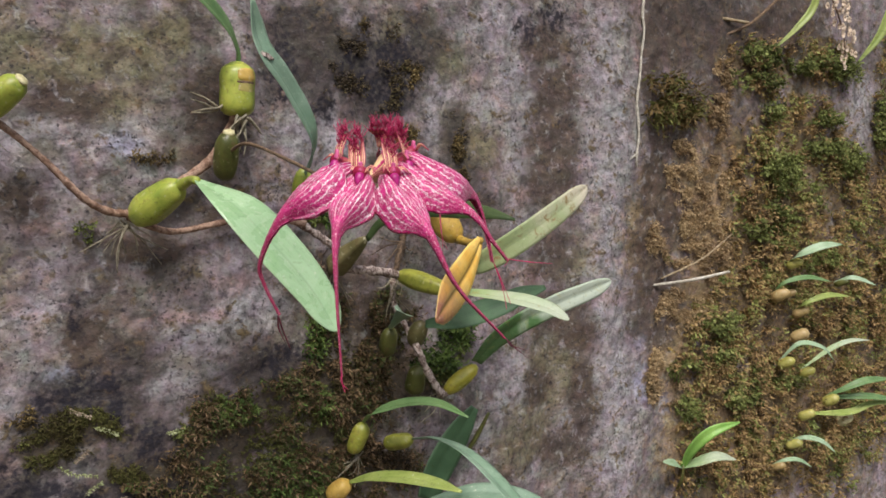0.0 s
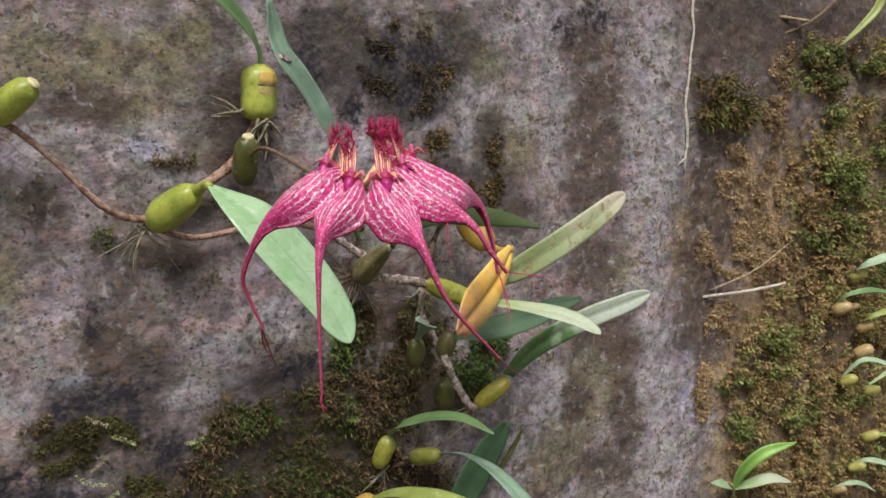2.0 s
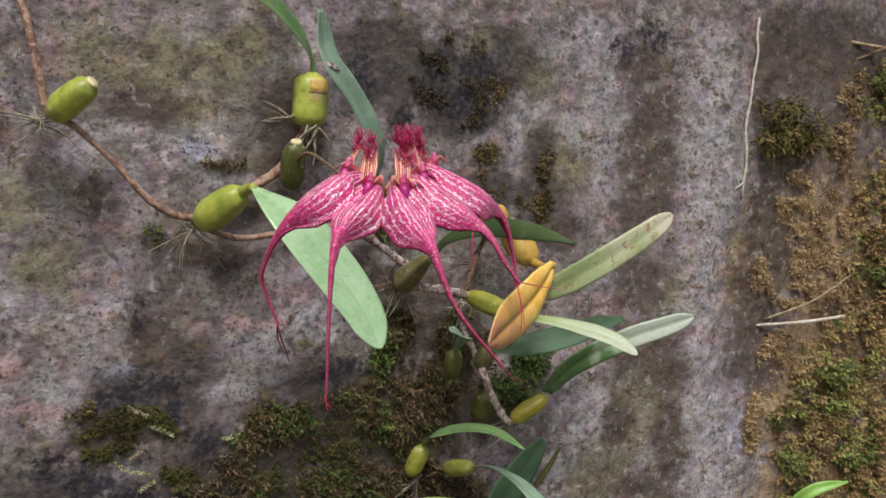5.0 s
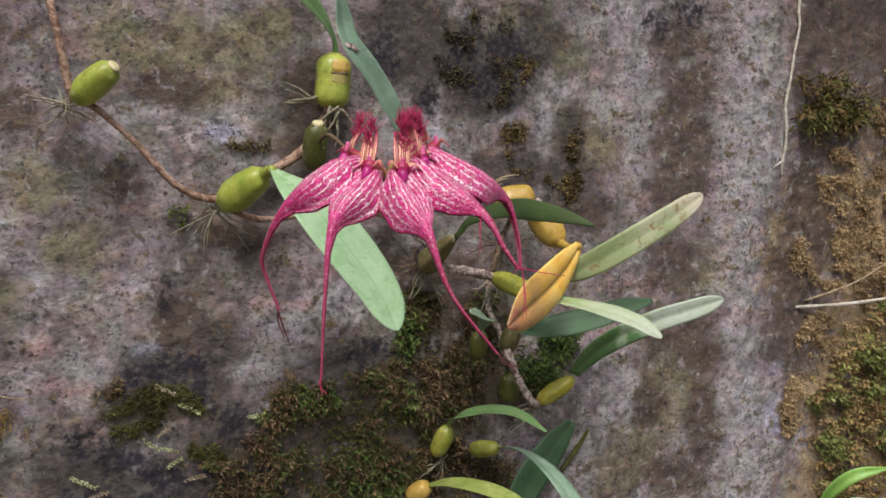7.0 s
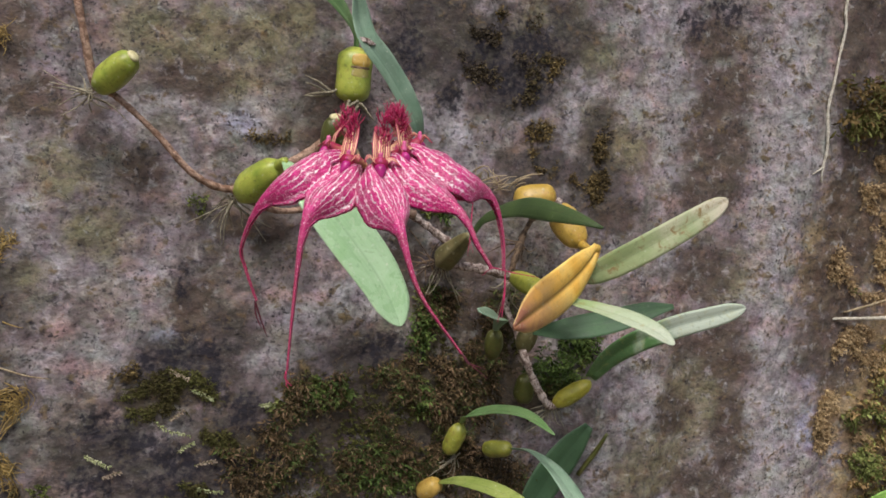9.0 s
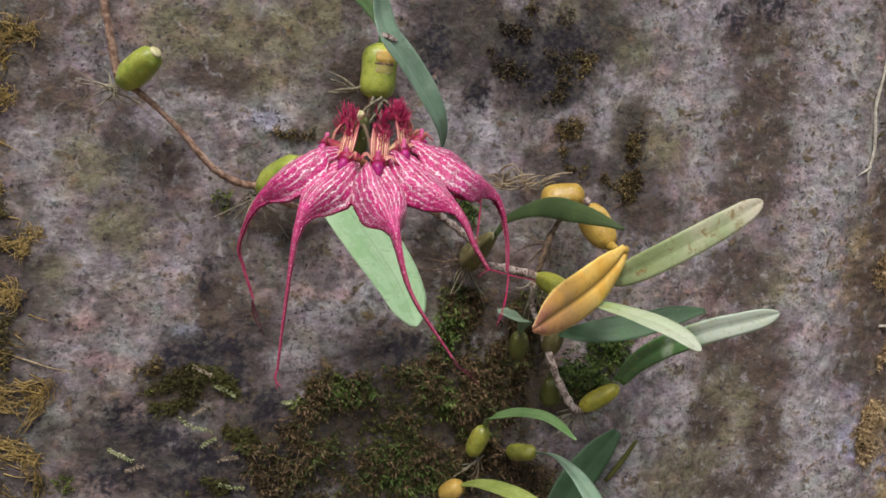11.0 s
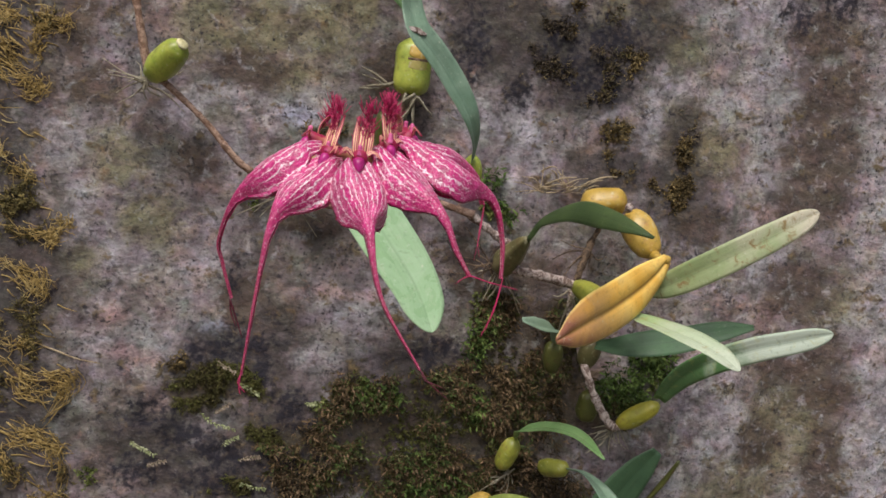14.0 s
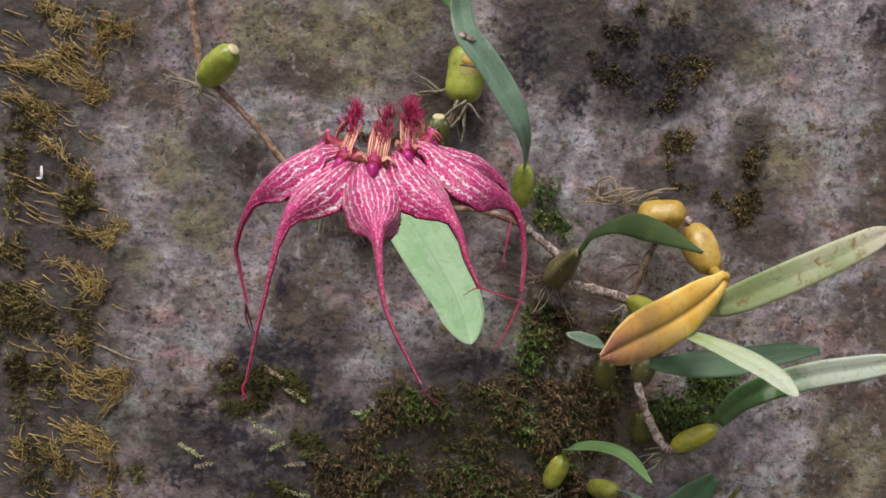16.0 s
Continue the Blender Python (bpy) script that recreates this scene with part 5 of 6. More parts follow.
add(old, "leaf", blade([(0.4084, 0.6656, 1.3805), (0.413, 0.6463, 1.3981), (0.4190, 0.5950, 1.4090), (0.4245, 0.5480, 1.4080), (0.4340, 0.5200, 1.4040), (0.4443, 0.5092, 1.4000)], 0.0185, (-0.80, -0.25, 0.55), (0.45, 0.75, 1.0, 1.0, 1.0, 0.9, 0.65, 0.12), -0.25, 0.0016, 40, 8, 0.10), DARK_LEAF, "arching dark green leaf", b)
b = add(old, "pseudobulb", bulb((0.4640, 0.7000, 1.3455), (0.4860, 0.6480, 1.3335), 0.0180, 36), LIME_BULB, "yellow-green elongated pseudobulb")
add(old, "leaf", blade([(0.4850, 0.6500, 1.3340), (0.4960, 0.6180, 1.3330), (0.5080, 0.5800, 1.3310), (0.5245, 0.5570, 1.3250), (0.5386, 0.5437, 1.3154)], 0.0195, (-0.1, -0.65, 0.8), (0.3, 0.6, 0.9, 1.0, 1.0, 0.9, 0.7), 0.15, 0.001, 50, 8, blunt=0.13), PALE_LEAF, "pale green strap leaf", b)
b = add(old, "pseudobulb", bulb((0.4590, 0.6980, 1.4140), (0.4950, 0.6880, 1.4210), 0.0260, 37, (0.55, 0.85, 1.0, 1.0, 0.95, 0.85, 0.6)), YELLOW_BULB, "yellowed pseudobulb with brown scars")
add(old, "scar", bulb((0.4915, 0.6800, 1.4170), (0.4975, 0.6780, 1.4150), 0.0080, 38, (0.7, 1, 1, 0.7), 5, 10, 8, 0.2), PALE_BARK, "papery grey scar", b)
b = add(old, "pseudobulb", bulb((0.5060, 0.7080, 1.4130), (0.5260, 0.6850, 1.3780), 0.0270, 39), YELLOW_BULB, "yellow pseudobulb bearing a dying leaf")
add(old, "leaf_stalk", tube([(0.5250, 0.6860, 1.3800), (0.5230, 0.665, 1.3770), (0.5165, 0.6400, 1.3800)], (0.0050, 0.0034, 0.0034), 9, 12), YELLOW_BULB, "yellow leaf stalk", b)
add(old, "leaf", blade([(0.5180, 0.6420, 1.3800), (0.5080, 0.6360, 1.3690), (0.4900, 0.6230, 1.3560), (0.4660, 0.6060, 1.3430), (0.4370, 0.5830, 1.3310), (0.4085, 0.5590, 1.3195)], 0.0375, (0.42, -0.88, 0.10), (0.30, 0.70, 0.92, 1.0, 1.0, 0.98, 0.90, 0.66, 0.12), 0.42, 0.0012, 44, 16, 0.05, curl=0.46), YELLOW_LEAF, "dying yellow-orange leaf folded along its midrib", b)
add(old, "leaf", blade([(0.5150, 0.6700, 1.3500), (0.5220, 0.6440, 1.3590), (0.5475, 0.6170, 1.3835), (0.5820, 0.6050, 1.4095), (0.6165, 0.6040, 1.4335)], 0.0235, (-0.15, -1.0, 0.15), (0.35, 0.8, 0.98, 1.0, 1.0, 0.95, 0.82, 0.62), 0.12, 0.001, 50, 8, 0.06, blunt=0.12), DUSTY_LEAF, "dusty mottled grey-green leaf")
b = add(old, "pseudobulb", bulb((0.5210, 0.6960, 1.2275), (0.5510, 0.6830, 1.2540), 0.0160, 40), GOLD_BULB, "yellow-green pseudobulb")
add(old, "leaf", blade([(0.551, 0.684, 1.258), (0.552, 0.655, 1.284), (0.561, 0.628, 1.304), (0.584, 0.606, 1.322), (0.608, 0.594, 1.333), (0.633, 0.584, 1.344)], 0.0205, (-0.35, -0.90, -0.10), (0.55, 0.85, 1.0, 1.0, 1.0, 0.9, 0.7), 0.20, 0.001, 50, 8, blunt=0.12), STRAP_LEAF, "long strap leaf, dark green fading to grey-green", b)
b = add(old, "pseudobulb", bulb((0.4860, 0.7020, 1.2760), (0.4850, 0.6850, 1.3010), 0.0180, 41), STUMP, "shaded olive pseudobulb")
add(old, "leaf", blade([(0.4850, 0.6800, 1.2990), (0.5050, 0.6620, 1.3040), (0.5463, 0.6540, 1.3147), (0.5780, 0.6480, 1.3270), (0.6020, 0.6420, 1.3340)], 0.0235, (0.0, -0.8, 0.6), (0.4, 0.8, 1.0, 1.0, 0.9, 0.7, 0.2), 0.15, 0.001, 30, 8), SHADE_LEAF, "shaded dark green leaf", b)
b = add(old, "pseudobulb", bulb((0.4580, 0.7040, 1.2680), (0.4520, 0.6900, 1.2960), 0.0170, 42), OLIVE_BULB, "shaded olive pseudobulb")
add(old, "leaf", blade([(0.4510, 0.6880, 1.2960), (0.4380, 0.6500, 1.3120), (0.4150, 0.6150, 1.3190), (0.3930, 0.5920, 1.3255)], 0.0165, (-0.2, -0.75, 0.6), (0.3, 0.6, 0.9, 1.0, 0.9, 0.3), 0.3, 0.001, 24, 8), BLUE_LEAF, "short blue-green leaf", b)
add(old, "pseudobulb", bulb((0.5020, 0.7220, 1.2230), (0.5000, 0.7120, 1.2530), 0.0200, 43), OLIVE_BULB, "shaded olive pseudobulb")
roots(old, (0.470, 0.712, 1.338), 10, 0.03, 44)
roots(old, (0.520, 0.700, 1.226), 14, 0.022, 45)
roots(old, (0.405, 0.715, 1.352), 10, 0.028, 46)
roots(old, (0.478, 0.712, 1.372), 6, 0.020, 47, 0.3, 1.0, 0.0008, DARK_BARK)
roots(old, (0.395, 0.716, 1.350), 16, 0.026, 48, 0.1, 1.0, 0.0008, DARK_BARK)
roots(old, (0.452, 0.722, 1.424), 13, 0.018, 49, -0.3, 1.3, 0.0006, STRAW)
roots(old, (0.432, 0.724, 1.420), 9, 0.018, 50, -0.2, 1.3, 0.0006, STRAW)

# ---- the low orchid ----
low = thing("orchid", "small orchid with lime pseudobulbs growing out of dark moss", "orchid", (0.44, 0.73, 1.17))
b = add(low, "pseudobulb", bulb((0.4300, 0.7180, 1.1740), (0.4370, 0.7080, 1.2050), 0.0170, 51), LIME_BULB, "lime green pseudobulb")
add(low, "leaf", blade([(0.4365, 0.7080, 1.2060), (0.4330, 0.6850, 1.2190), (0.4480, 0.6580, 1.2310), (0.4620, 0.6280, 1.2350), (0.4720, 0.5950, 1.2285)], 0.0135, (-0.1, -0.6, 0.8), (0.25, 0.45, 0.85, 1.0, 0.95, 0.7, 0.15), 0.3, 0.001, 30, 8), GREEN_LEAF, "arching green leaf", b)
b = add(low, "pseudobulb", bulb((0.4640, 0.7160, 1.1800), (0.4830, 0.6930, 1.1870), 0.0158, 52), LIME_BULB, "lime green pseudobulb")
add(low, "leaf", blade([(0.4825, 0.6940, 1.1870), (0.4880, 0.6640, 1.1930), (0.4920, 0.6200, 1.1880), (0.4960, 0.5700, 1.1660), (0.5030, 0.5250, 1.1330)], 0.0200, (0.15, -0.6, 0.8), (0.25, 0.5, 0.85, 1.0, 1.0, 0.8, 0.3), 0.2, 0.001, 30, 8), BLUE_LEAF, "long blue-green leaf", b)
b = add(low, "pseudobulb", bulb((0.4080, 0.7220, 1.1340), (0.4210, 0.7060, 1.1520), 0.0185, 53), YELLOW_BULB, "yellow-orange pseudobulb")
add(low, "leaf", blade([(0.4205, 0.7060, 1.1515), (0.4290, 0.6800, 1.1620), (0.4400, 0.6430, 1.1690), (0.4510, 0.6120, 1.1700), (0.4600, 0.5860, 1.1680)], 0.0150, (-0.1, -0.75, 0.65), (0.25, 0.6, 0.95, 1.0, 1.0, 0.8, 0.2), 0.1, 0.001, 30, 8), LIME_LEAF, "lime leaf with dark spots", b)
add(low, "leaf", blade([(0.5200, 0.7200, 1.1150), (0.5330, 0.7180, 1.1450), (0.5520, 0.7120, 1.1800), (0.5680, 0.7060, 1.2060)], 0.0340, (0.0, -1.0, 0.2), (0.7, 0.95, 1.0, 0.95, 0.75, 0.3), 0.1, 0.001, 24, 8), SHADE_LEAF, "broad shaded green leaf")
add(low, "leaf", blade([(0.5100, 0.7000, 1.1200), (0.5420, 0.6650, 1.1330), (0.5850, 0.6400, 1.1250), (0.6250, 0.6200, 1.1000)], 0.0230, (0.0, -0.6, 0.8), (0.4, 0.8, 1.0, 1.0, 0.8, 0.2), 0.15, 0.001, 24, 8), BLUE_LEAF, "drooping blue-green leaf")
add(low, "shoot", tube([(0.575, 0.728, 1.150), (0.588, 0.722, 1.175), (0.595, 0.715, 1.196)], (0.0022, 0.0028, 0.0016), 8, 12), OLIVE_BULB, "thin olive shoot")
roots(low, (0.44, 0.722, 1.172), 10, 0.02, 54)


# ---- moss, lichen and small plants ----
def sprigs(name, label, category, blobs, count, length, material, seed, leaflets=7, width=0.34, out=0.9, droop=-0.15, spacing=0.45, lift=0.004, cover=0.42, gaps=-0.2):
    """Moss on the wall as one mesh: short stems, each with small bent leaflets, thick where the blobs are."""
    rng = np.random.RandomState(seed)
    blobs = np.array(blobs)
    area = blobs[:, 2] * blobs[:, 3]
    b = blobs[rng.choice(len(blobs), size=count * 4, p=area / area.sum())]
    a, rad = rng.rand(len(b)) * 2 * math.pi, np.sqrt(rng.rand(len(b))) * 1.3
    x, z = b[:, 0] + b[:, 2] * rad * np.cos(a), b[:, 1] + b[:, 3] * rad * np.sin(a)
    here = spread(blobs, x, z, 60 if name == "moss" else 90)
    keep = (here > cover * (0.6 + 0.8 * rng.rand(len(b)))) & (ripple(x * 45, z * 45, seed) + 0.8 * ripple(x * 17, z * 17, seed + 1) > gaps)
    x, z, here = x[keep][:count], z[keep][:count], here[keep][:count]
    n = len(x)

    def norm(v):
        return v / np.linalg.norm(v, axis=1, keepdims=True)

    ln = (length * (0.55 + 0.9 * rng.rand(n)))[:, None]
    ax = norm(np.stack([(rng.rand(n) - 0.5) * 1.6, -out * (0.3 + rng.rand(n)), (rng.rand(n) - 0.5) * 1.5 + droop], axis=1))
    o = np.stack([x, WALL_Y + relief(x, z) + 0.001 - lift * rng.rand(n) * here, z], axis=1)
    s1 = norm(np.cross(ax, (0.3, 0.5, 0.8)))
    s2 = np.cross(ax, s1)
    quads = []
    for k in range(leaflets):
        f = (k + 0.5) / leaflets
        w = (2.4 * k + rng.rand(n))[:, None]
        d = norm(ax * 0.75 + (s1 * np.cos(w) + s2 * np.sin(w)) * 0.9)
        e = norm(np.cross(d, ax))
        h = ln * spacing * (0.6 + 0.7 * rng.rand(n))[:, None] * (1.15 - 0.5 * f)
        wd = h * width
        b0 = o + ax * ln * f
        m, t = b0 + d * h * 0.5 + ax * h * 0.06, b0 + d * h - ax * h * 0.10
        quads.append(np.stack([b0 - e * wd * 0.2, b0 + e * wd * 0.2, m + e * wd * 0.5, m - e * wd * 0.5, t], axis=1))
    verts = np.concatenate(quads).reshape(-1, 3)
    i = np.arange(len(verts) // 5) * 5
    faces = np.stack([i, i + 1, i + 2, i + 3], axis=1).tolist() + np.stack([i + 3, i + 2, i + 4], axis=1).tolist()
    ob = new(name, raw(name, verts.tolist(), faces, material, smooth=False))
    return tagged(ob, label, category, kind="stuff")


sprigs("moss", "dark brown and olive moss on the lower wall", "moss", MOSS_LOW, 4000, 0.0112, MOSS_DARK, 1, width=0.25, cover=0.30, gaps=0.0, lift=0.007)
sprigs("moss", "fine dark moss between the larger sprigs", "moss", MOSS_LOW, 1700, 0.0060, MOSS_CUSHION, 9, width=0.5, cover=0.33, gaps=-0.1)
sprigs("moss", "dark green moss cushion on the wall", "moss", MOSS_LEFT, 1500, 0.0050, MOSS_CUSHION, 2)
sprigs("moss", "ochre and green moss carpet on the wall", "moss", [q for q in MOSS_RIGHT if q[1] < 1.47], 7000, 0.0135, MOSS_OCHRE, 3, width=0.36, lift=0.012, cover=0.32, gaps=0.04)
sprigs("moss", "thin ochre moss on the upper wall", "moss", [q for q in MOSS_RIGHT if q[1] >= 1.47], 1900, 0.0115, MOSS_OCHRE, 13, width=0.42, lift=0.010, cover=0.34, gaps=0.12)
sprigs("moss", "low ochre crust between the moss", "moss", MOSS_RIGHT, 5000, 0.0070, FLECKS, 10, width=0.5, lift=0.004, cover=0.30, gaps=-0.35)
sprigs("moss", "dry tan moss strip beside the green", "moss", TAN_STRIP, 5200, 0.0088, MOSS_TAN, 14, width=0.28, droop=-0.6, lift=0.005, cover=0.16, gaps=-0.15)
sprigs("moss", "fresh green moss mixed into the ochre", "moss", MOSS_RIGHT, 1800, 0.0130, MOSS_GREEN, 15, width=0.42, lift=0.013, cover=0.34, gaps=0.45)
sprigs("moss", "hanging brown and olive moss clump", "moss", MOSS_CLUMP, 330, 0.0200, CLUMP, 4, width=0.26, droop=-0.5, lift=0.010, gaps=-0.1)
sprigs("moss", "bright green leafy moss tufts", "moss", GREEN_CLUMPS, 2200, 0.0125, MOSS_GREEN, 5, width=0.5, lift=0.022, cover=0.5)
sprigs("moss", "small bright green moss tufts", "moss", GREEN_SPOTS, 800, 0.0060, MOSS_GREEN, 6, width=0.6, lift=0.006)
sprigs("moss", "feathery dark green moss behind the leaves", "moss", FERNY, 650, 0.0125, MOSS_FERN, 16, width=0.30, lift=0.006, cover=0.25, gaps=-0.3)
sprigs("lichen", "ochre lichen flecks on the wall", "lichen", FLECK, 800, 0.0044, GOLD_FLECKS, 7, 5, 0.45, 0.5, 0.0, 0.6, 0.002, 0.22, 0.22)

sprigs("moss", "thin dark crust on the upper wall", "moss", CRUST, 700, 0.0046, DARK_CRUST, 19, 5, 0.42, 0.5, 0.0, 0.6, 0.002, 0.30, 0.20)
sprigs("lichen", "golden lichen tufts scattered on the wall", "lichen", GOLD, 300, 0.0060, GOLD_FLECKS, 17, 6, 0.33, 0.5, 0.0, 0.6, 0.002, 0.30, 0.22)
sprigs("lichen", "olive-brown lichen mat with bare patches", "lichen", MAT_FIELD, 2300, 0.0056, MAT_BROWN, 18, 6, 0.34, 0.5, -0.1, 0.55, 0.003, 0.30, 0.0)


def golden_mat():
    """The golden mat: bundles of fine wavy strands that hug the wall."""
    rng = np.random.RandomState(5)
    bits = []
    for line in STRANDS:
        base = glide([(x, 0.0, z) for x, z in line], 16)
        for k in range(34):
            a = rng.randint(0, 11)
            b = rng.randint(a + 3, min(17, a + 8))
            off = rng.randn(3) * np.array([0.0030, 0, 0.0032])
            skew = rng.randn(3) * np.array([0.0020, 0, 0.0035])
            p = base[a:b] + off + skew * np.linspace(-1, 1, b - a)[:, None] + (rng.rand(b - a, 3) - 0.5) * np.array([0.0025, 0, 0.0022])
            p[:, 1] = [WALL_Y + relief(x, z) - 0.0005 - 0.004 * rng.rand() for x, z in p[:, [0, 2]]]
            bits.append(tube(p, (0.00034, 0.00030, 0.00015), 4, 8, 0.5, k))
    for _ in range(420):
        cx, cz, rx, rz = MAT[rng.randint(3)]
        x, z = cx + rx * 1.1 * rng.randn() * 0.55, cz + rz * 1.1 * rng.randn() * 0.6
        if x > 0.05 or ripple(x * 30, z * 30, 3) < -0.1:
            continue
        d = np.array([0.006 + 0.014 * rng.rand(), 0, -0.004 + 0.008 * (rng.rand() - 0.5)])
        y = WALL_Y + relief(x, z) - 0.001
        p = [np.array([x, y, z]), np.array([x, y - 0.003 * rng.rand(), z]) + 0.5 * d + (0, 0, 0.003 * (rng.rand() - 0.5)), np.array([x, y, z]) + d]
        bits.append(tube(p, (0.0005, 0.0004, 0.0002), 4, 6, 0.4))
    v, f, u = joined(bits)
    return tagged(new("lichen", raw("lichen", v, f, LICHEN)), "golden stringy lichen mat on the wall", "lichen", kind="stuff")


golden_mat()


def liverwort(line, seed):
    """A pale creeping liverwort strand with paired leaflets."""
    rng = np.random.RandomState(seed)
    p = glide([(x, WALL_Y + relief(x, z) - 0.004, z) for x, z in line], 16)
    t = tangents(p)
    top = thing("liverwort", ("dry tan" if seed % 3 == 0 else "pale green") + " creeping liverwort strand on the wall", "liverwort", tuple(p[0]), "liverwort strands")
    stem = add(top, "stem", tube(p, (0.0005, 0.0004, 0.0002), 5, 16), OLIVE_BULB)
    leaves = []
    for i in range(1, 15):
        for sg in (-1, 1, -1, 1):
            if rng.rand() < 0.35:
                continue
            o = p[i] + (rng.rand(3) - 0.5) * np.array([0.0012, 0.001, 0.0012])
            d = unit(t[i] * (0.2 + 0.8 * rng.rand()) + sg * np.cross(t[i], (0, 1, 0)) * (0.5 + 0.6 * rng.rand()) + np.array([0, -0.7 * rng.rand(), 0]))
            ln = 0.0011 + 0.0016 * rng.rand()
            leaves.append(blade([o, o + d * 0.6 * ln, o + d * ln - (0, 0, 0.0004)], 0.0010 + 0.0007 * rng.rand(), (0.3 * (rng.rand() - 0.5), -1, 0.4), (0.5, 1, 0.9, 0.4), 0.2, 0.0003, 5, 2))
    add(top, "frond", joined(leaves), WORT if seed % 3 else WORT_TAN)


for j, line in enumerate(LIVER):
    liverwort(line, 60 + j)


def small_orchid(at, width, material, label, leaves=(), leaf_mat=None, leaf_width=0.011):
    a = np.array(at, float) - (0, 0.012, 0)
    width *= 0.78
    top = thing("small_orchid", label, "orchid", (at[0], WALL_Y, at[2]), "small orchids in the moss")
    if width:
        b = add(top, "pseudobulb", bulb(a + (-0.3 * width, 0.010, -0.4 * width), a + (0.5 * width, -0.010, 0.35 * width), width, int(at[0] * 1000), sides=12, count=12), material)
        add(top, "root", tube([a + (0, 0.008, -0.2 * width), (a[0] - 0.004, WALL_Y, a[2] - 0.012)], (0.0012, 0.0008), 6, 6), ROOT)
    for line in leaves:
        add(top, "leaf", blade(list(line), 0.8 * leaf_width, (-0.35, -0.6, 0.7), (0.25, 0.6, 1.0, 1.0, 0.75, 0.15), 0.25, 0.0008, 18, 6), leaf_mat or GREEN_LEAF)


small_orchid((1.147, 0.725, 1.348), 0.016, PALE_BULB, "small orchid with lime bulb and blue-green leaf", [[(1.147, 0.722, 1.350), (1.143, 0.700, 1.362), (1.170, 0.685, 1.374), (1.213, 0.680, 1.377)]], GREY_LEAF, 0.016)
small_orchid((1.114, 0.725, 1.305), 0.021, TAN_BULB, "small orchid with rusty bulb and thin leaf", [[(1.114, 0.722, 1.308), (1.115, 0.705, 1.323), (1.146, 0.690, 1.330), (1.187, 0.680, 1.324)]], GREEN_LEAF, 0.011)
small_orchid((1.134, 0.725, 1.306), 0.014, TAN_BULB, "small yellow orchid bulb in moss")
small_orchid((1.167, 0.725, 1.278), 0.017, TAN_BULB, "small orchid with yellow bulb and lime leaf", [[(1.167, 0.722, 1.280), (1.165, 0.700, 1.294), (1.198, 0.690, 1.303), (1.247, 0.685, 1.301)]], LIME_LEAF, 0.012)
small_orchid((1.256, 0.715, 1.319), 0.012, OLIVE_BULB, "small orchid with a drooping grey-green leaf", [[(1.256, 0.715, 1.319), (1.265, 0.690, 1.327), (1.312, 0.680, 1.316)]], GREY_LEAF, 0.012)
small_orchid((1.166, 0.725, 1.245), 0.023, TAN_BULB, "round pinkish-yellow orchid bulb in moss")
small_orchid((1.135, 0.725, 1.208), 0.019, PALE_BULB, "small orchid with lime bulb and arching leaf", [[(1.135, 0.722, 1.210), (1.148, 0.700, 1.236), (1.181, 0.685, 1.230), (1.204, 0.680, 1.211)]], GREY_LEAF, 0.010)
small_orchid((1.189, 0.725, 1.190), 0.018, PALE_BULB, "small orchid with lime bulb and thin leaf", [[(1.189, 0.722, 1.192), (1.229, 0.700, 1.223), (1.256, 0.685, 1.235), (1.299, 0.680, 1.234)]], PALE_LEAF, 0.010)
small_orchid((1.255, 0.725, 1.143), 0.021, PALE_BULB, "small orchid with two long green leaves", [[(1.255, 0.722, 1.145), (1.265, 0.700, 1.159), (1.291, 0.680, 1.173), (1.346, 0.670, 1.174)], [(1.255, 0.722, 1.143), (1.282, 0.700, 1.147), (1.310, 0.680, 1.148), (1.367, 0.670, 1.139)]], GREEN_LEAF, 0.015)
small_orchid((1.193, 0.725, 1.127), 0.019, PALE_BULB, "small orchid with a long lime leaf", [[(1.193, 0.722, 1.127), (1.284, 0.700, 1.123), (1.320, 0.685, 1.135), (1.376, 0.670, 1.136)]], LIME_LEAF, 0.014)
small_orchid((1.297, 0.725, 1.108), 0.021, SCAR, "pale dry orchid bulb in moss")
small_orchid((1.164, 0.725, 1.088), 0.018, PALE_BULB, "small orchid with lime bulb and drooping leaf", [[(1.164, 0.722, 1.090), (1.172, 0.700, 1.099), (1.199, 0.690, 1.092), (1.218, 0.680, 1.076)]], GREY_LEAF, 0.011)
small_orchid((1.125, 0.725, 1.061), 0.014, TAN_BULB, "small orchid with rusty bulb and short leaf", [[(1.125, 0.722, 1.061), (1.135, 0.705, 1.071), (1.160, 0.700, 1.068), (1.183, 0.695, 1.056)]], GREY_LEAF, 0.009)

seedling = thing("seedling", "green three-leaved seedling rooted in moss", "seedling", (0.934, 0.735, 1.084))
add(seedling, "stem", tube([(0.935, 0.735, 1.055), (0.934, 0.728, 1.070), (0.934, 0.726, 1.088)], (0.0022, 0.0024, 0.002), 7, 8), OLIVE_BULB)
add(seedling, "leaf", blade([(0.934, 0.728, 1.084), (0.930, 0.710, 1.113), (0.942, 0.690, 1.138), (0.978, 0.675, 1.149)], 0.0145, (-0.5, -0.8, 0.3), (0.4, 0.8, 1, 1, 0.7, 0.15), 0.3, 0.0009, 20, 6), SEEDLING)
add(seedling, "leaf", blade([(0.934, 0.728, 1.084), (0.942, 0.710, 1.094), (0.962, 0.695, 1.102), (0.994, 0.690, 1.095)], 0.014, (-0.3, -0.6, 0.7), (0.3, 0.8, 1, 1, 0.7, 0.15), 0.3, 0.0009, 20, 6), PALE_LEAF)
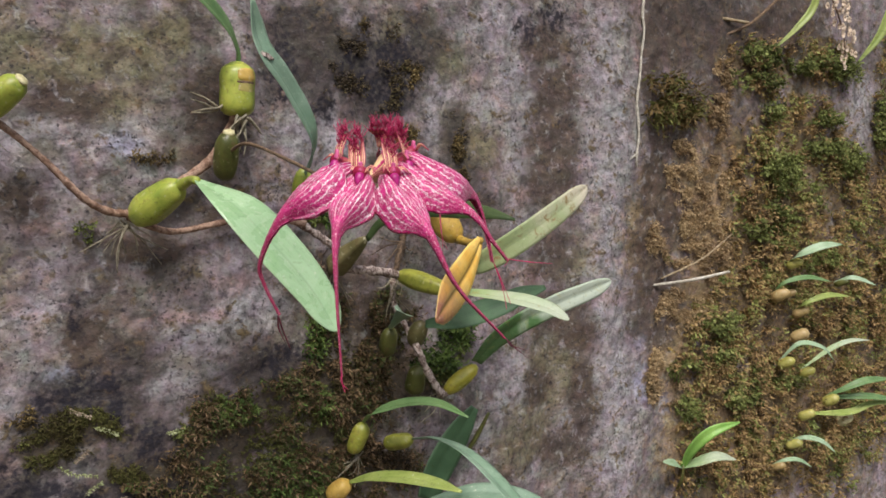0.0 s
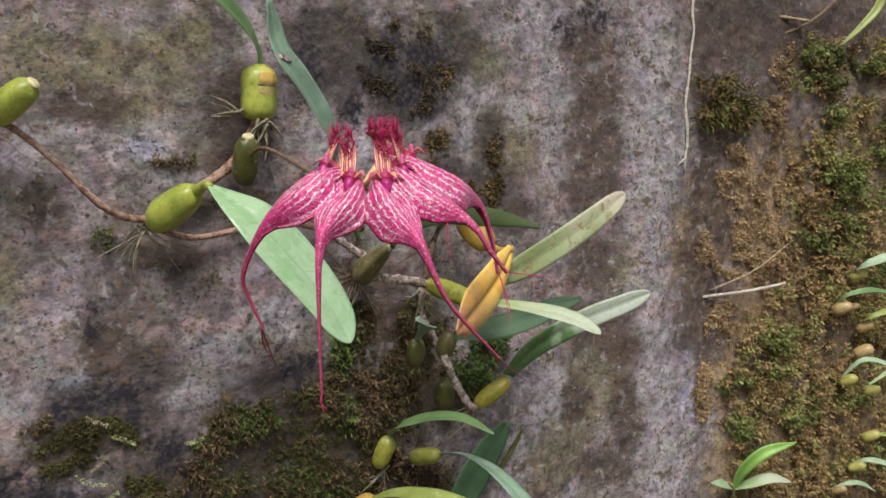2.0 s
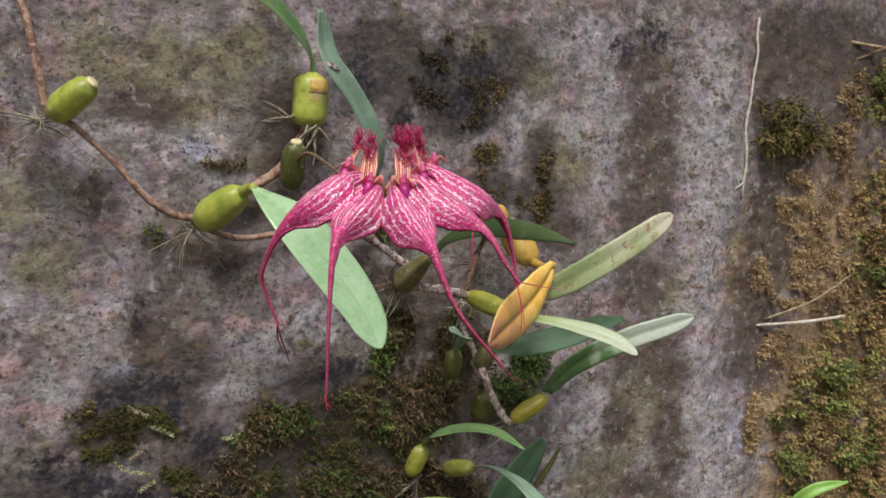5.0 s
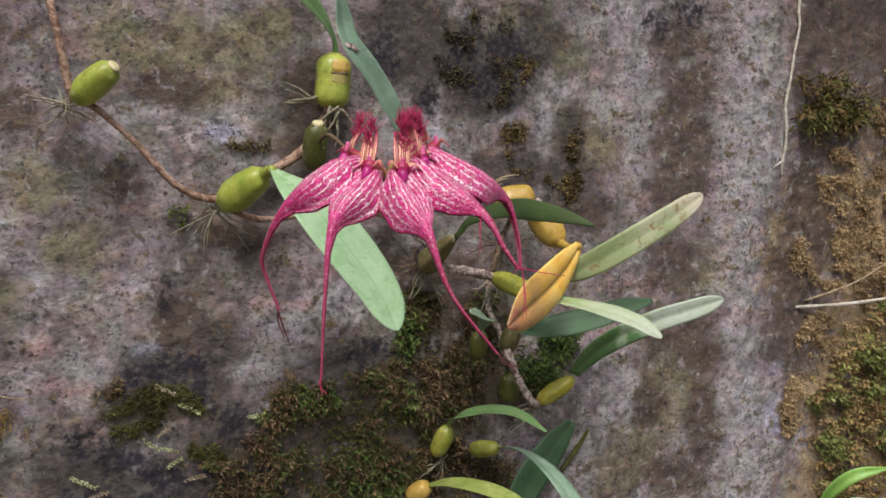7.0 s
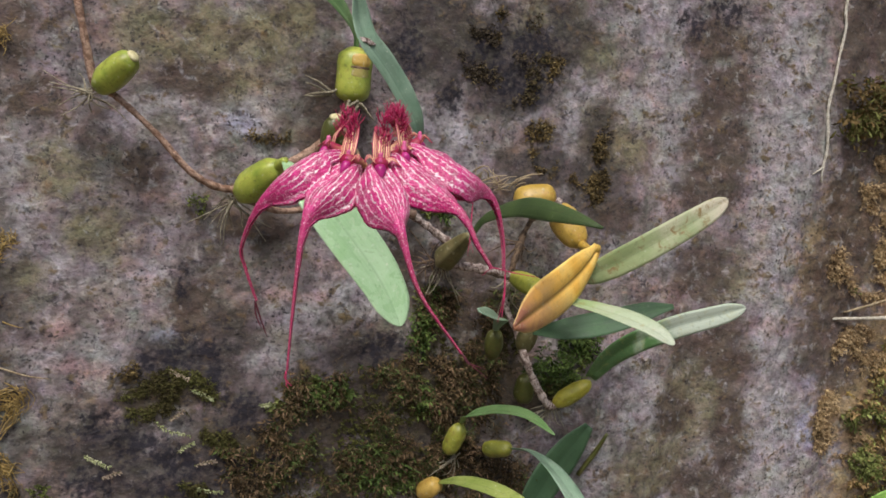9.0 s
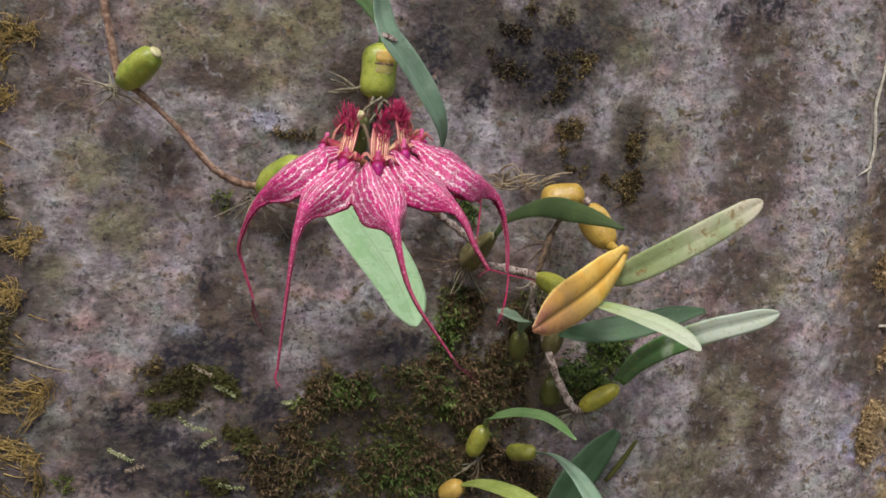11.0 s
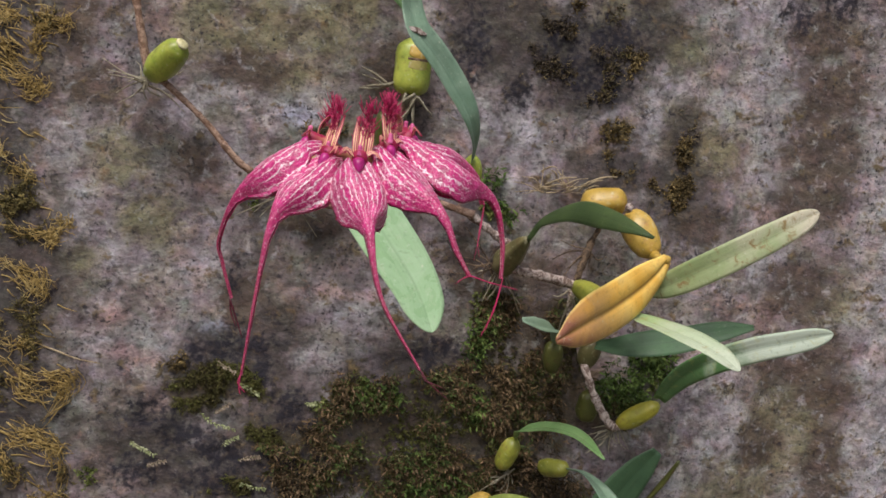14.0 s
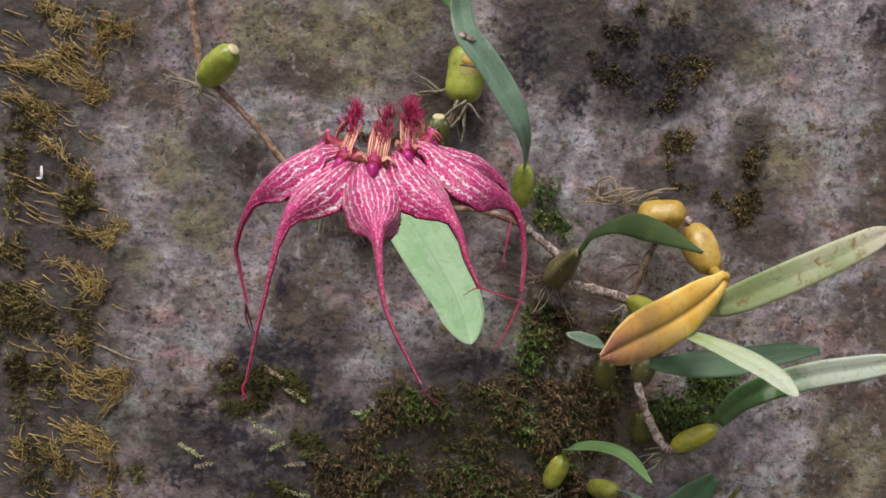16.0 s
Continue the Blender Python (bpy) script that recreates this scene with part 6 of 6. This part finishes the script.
add(seedling, "leaf", blade([(0.932, 0.728, 1.084), (0.905, 0.715, 1.096), (0.868, 0.705, 1.106)], 0.014, (-0.3, -0.6, 0.7), (0.3, 0.9, 1, 0.8, 0.2), 0.2, 0.0009, 18, 6), GREY_LEAF)

scrap = thing("petal_scrap", "tiny curled white scrap caught on the lichen", "scrap", (-0.020, 0.735, 1.371))
add(scrap, "scrap", blade([(-0.0195, WALL_Y + relief(-0.02, 1.371) - 0.003, 1.3775), (-0.0180, WALL_Y + relief(-0.02, 1.371) - 0.005, 1.3715), (-0.0185, WALL_Y + relief(-0.02, 1.371) - 0.004, 1.3680), (-0.0225, WALL_Y + relief(-0.02, 1.371) - 0.003, 1.3675)], 0.0024, (0, -1, 0.2), (0.5, 1, 0.8, 1, 0.4), 0.3, 0.0004, 14, 4), WHITE)

hanging = thing("hanging_root", "thin pale root hanging down the wall", "root", (0.83, 0.735, 1.66))
add(hanging, "root", tube([(x, WALL_Y + relief(x, z) - 0.002, z) for x, z in ((0.831, 1.672), (0.8290, 1.650), (0.8305, 1.632), (0.8270, 1.602), (0.8225, 1.575), (0.8195, 1.546), (0.8235, 1.520), (0.8260, 1.502), (0.8235, 1.482), (0.826, 1.468))], (0.0016, 0.0014, 0.0018, 0.0013), 6, 60, 0.4, 71), PALE_ROOT)
add(hanging, "root_branch", tube([(x, WALL_Y + relief(x, z) - 0.002, z) for x, z in ((0.825, 1.485), (0.818, 1.480), (0.811, 1.475))], (0.0012, 0.0010, 0.0006), 6, 10, 0.3, 72), PALE_ROOT)


def dry_stalk(label, line, radii, seed, material=None):
    top = thing("dry_stalk", label, "stalk", tuple(line[0]), "dry stalks")
    add(top, "stalk", tube(line, radii, 6, 20, 0.25, seed), material or STRAW)


dry_stalk("pale dry straw sticking out of moss", [(0.875, 0.737, 1.322), (0.930, 0.715, 1.330), (0.979, 0.700, 1.340)], (0.0016, 0.0022, 0.0019), 81, PALE_ROOT)
dry_stalk("pale dry straw sticking out of moss", [(0.890, 0.737, 1.330), (0.944, 0.718, 1.355), (0.990, 0.705, 1.389)], (0.0011, 0.0013, 0.0009), 82)
dry_stalk("short pale straw on the wall", [(0.990, 0.733, 1.672), (1.029, 0.720, 1.670)], (0.0022, 0.002), 83)
dry_stalk("thin dark bent twig on the wall", [(0.999, 0.735, 1.651), (1.043, 0.725, 1.673), (1.078, 0.715, 1.704), (1.108, 0.710, 1.735)], (0.0018, 0.0022, 0.002), 84, STALK)
dry_stalk("thin tan straw lying on the wall", [(0.030, 0.7335, 1.243), (0.051, 0.730, 1.238), (0.070, 0.728, 1.233), (0.087, 0.732, 1.230)], (0.0007, 0.0008, 0.0005), 85)

grass = thing("grass_tuft", "green grass blades hanging from above", "grass", (1.16, 0.735, 1.76))
add(grass, "blade", blade([(1.144, 0.690, 1.760), (1.149, 0.700, 1.709), (1.126, 0.710, 1.676), (1.100, 0.728, 1.645)], 0.011, (-0.4, -0.8, 0.4), (0.6, 1, 1, 0.6, 0.15), 0.3, 0.0008, 20, 4), LIME_LEAF)
add(grass, "blade", blade([(1.354, 0.680, 1.790), (1.340, 0.690, 1.730), (1.327, 0.700, 1.690), (1.305, 0.720, 1.650)], 0.017, (-0.4, -0.8, 0.4), (0.6, 1, 1, 0.6, 0.15), 0.3, 0.0008, 20, 4), LIME_LEAF)


def blossom_spray():
    rng = np.random.RandomState(9)
    line = glide([(1.180, 0.705, 1.755), (1.233, 0.705, 1.691), (1.258, 0.712, 1.645)], 26)
    top = thing("blossom_spray", "hanging spray of tiny tan blossoms", "blossom", tuple(line[0]))
    add(top, "stalk", tube(line, (0.0014, 0.0008), 6, 26), STALK)
    for i in range(4, 26):
        for _ in range(2):
            o = line[i] + (rng.rand(3) - 0.5) * np.array([0.045, 0.02, 0.03])
            petals = []
            for k in range(5):
                w = k * 1.257 + rng.rand()
                d = np.array([math.cos(w), -0.4, math.sin(w)]) * 0.0052
                petals.append(blade([o, o + 0.5 * d, o + d], 0.005, (-0.4, -0.9, 0.1), (0.4, 1, 0.9, 0.4), 0.2, 0.0004, 5, 2))
            add(top, "blossom", joined(petals), PETAL)


blossom_spray()


for j in range(7):
    rng = np.random.RandomState(200 + j)
    o = np.array([0.425 + 0.05 * rng.rand(), 0.731, 1.420 + 0.022 * rng.rand()])
    d = np.array([0.035 * (rng.rand() - 0.3), -0.010 * rng.rand(), 0.016 * (rng.rand() - 0.4)])
    dry_stalk("fine dry fibre caught on the wall", [o, o + 0.5 * d + (0, -0.003, 0.002), o + d], (0.0007, 0.0008, 0.0004), 210 + j)
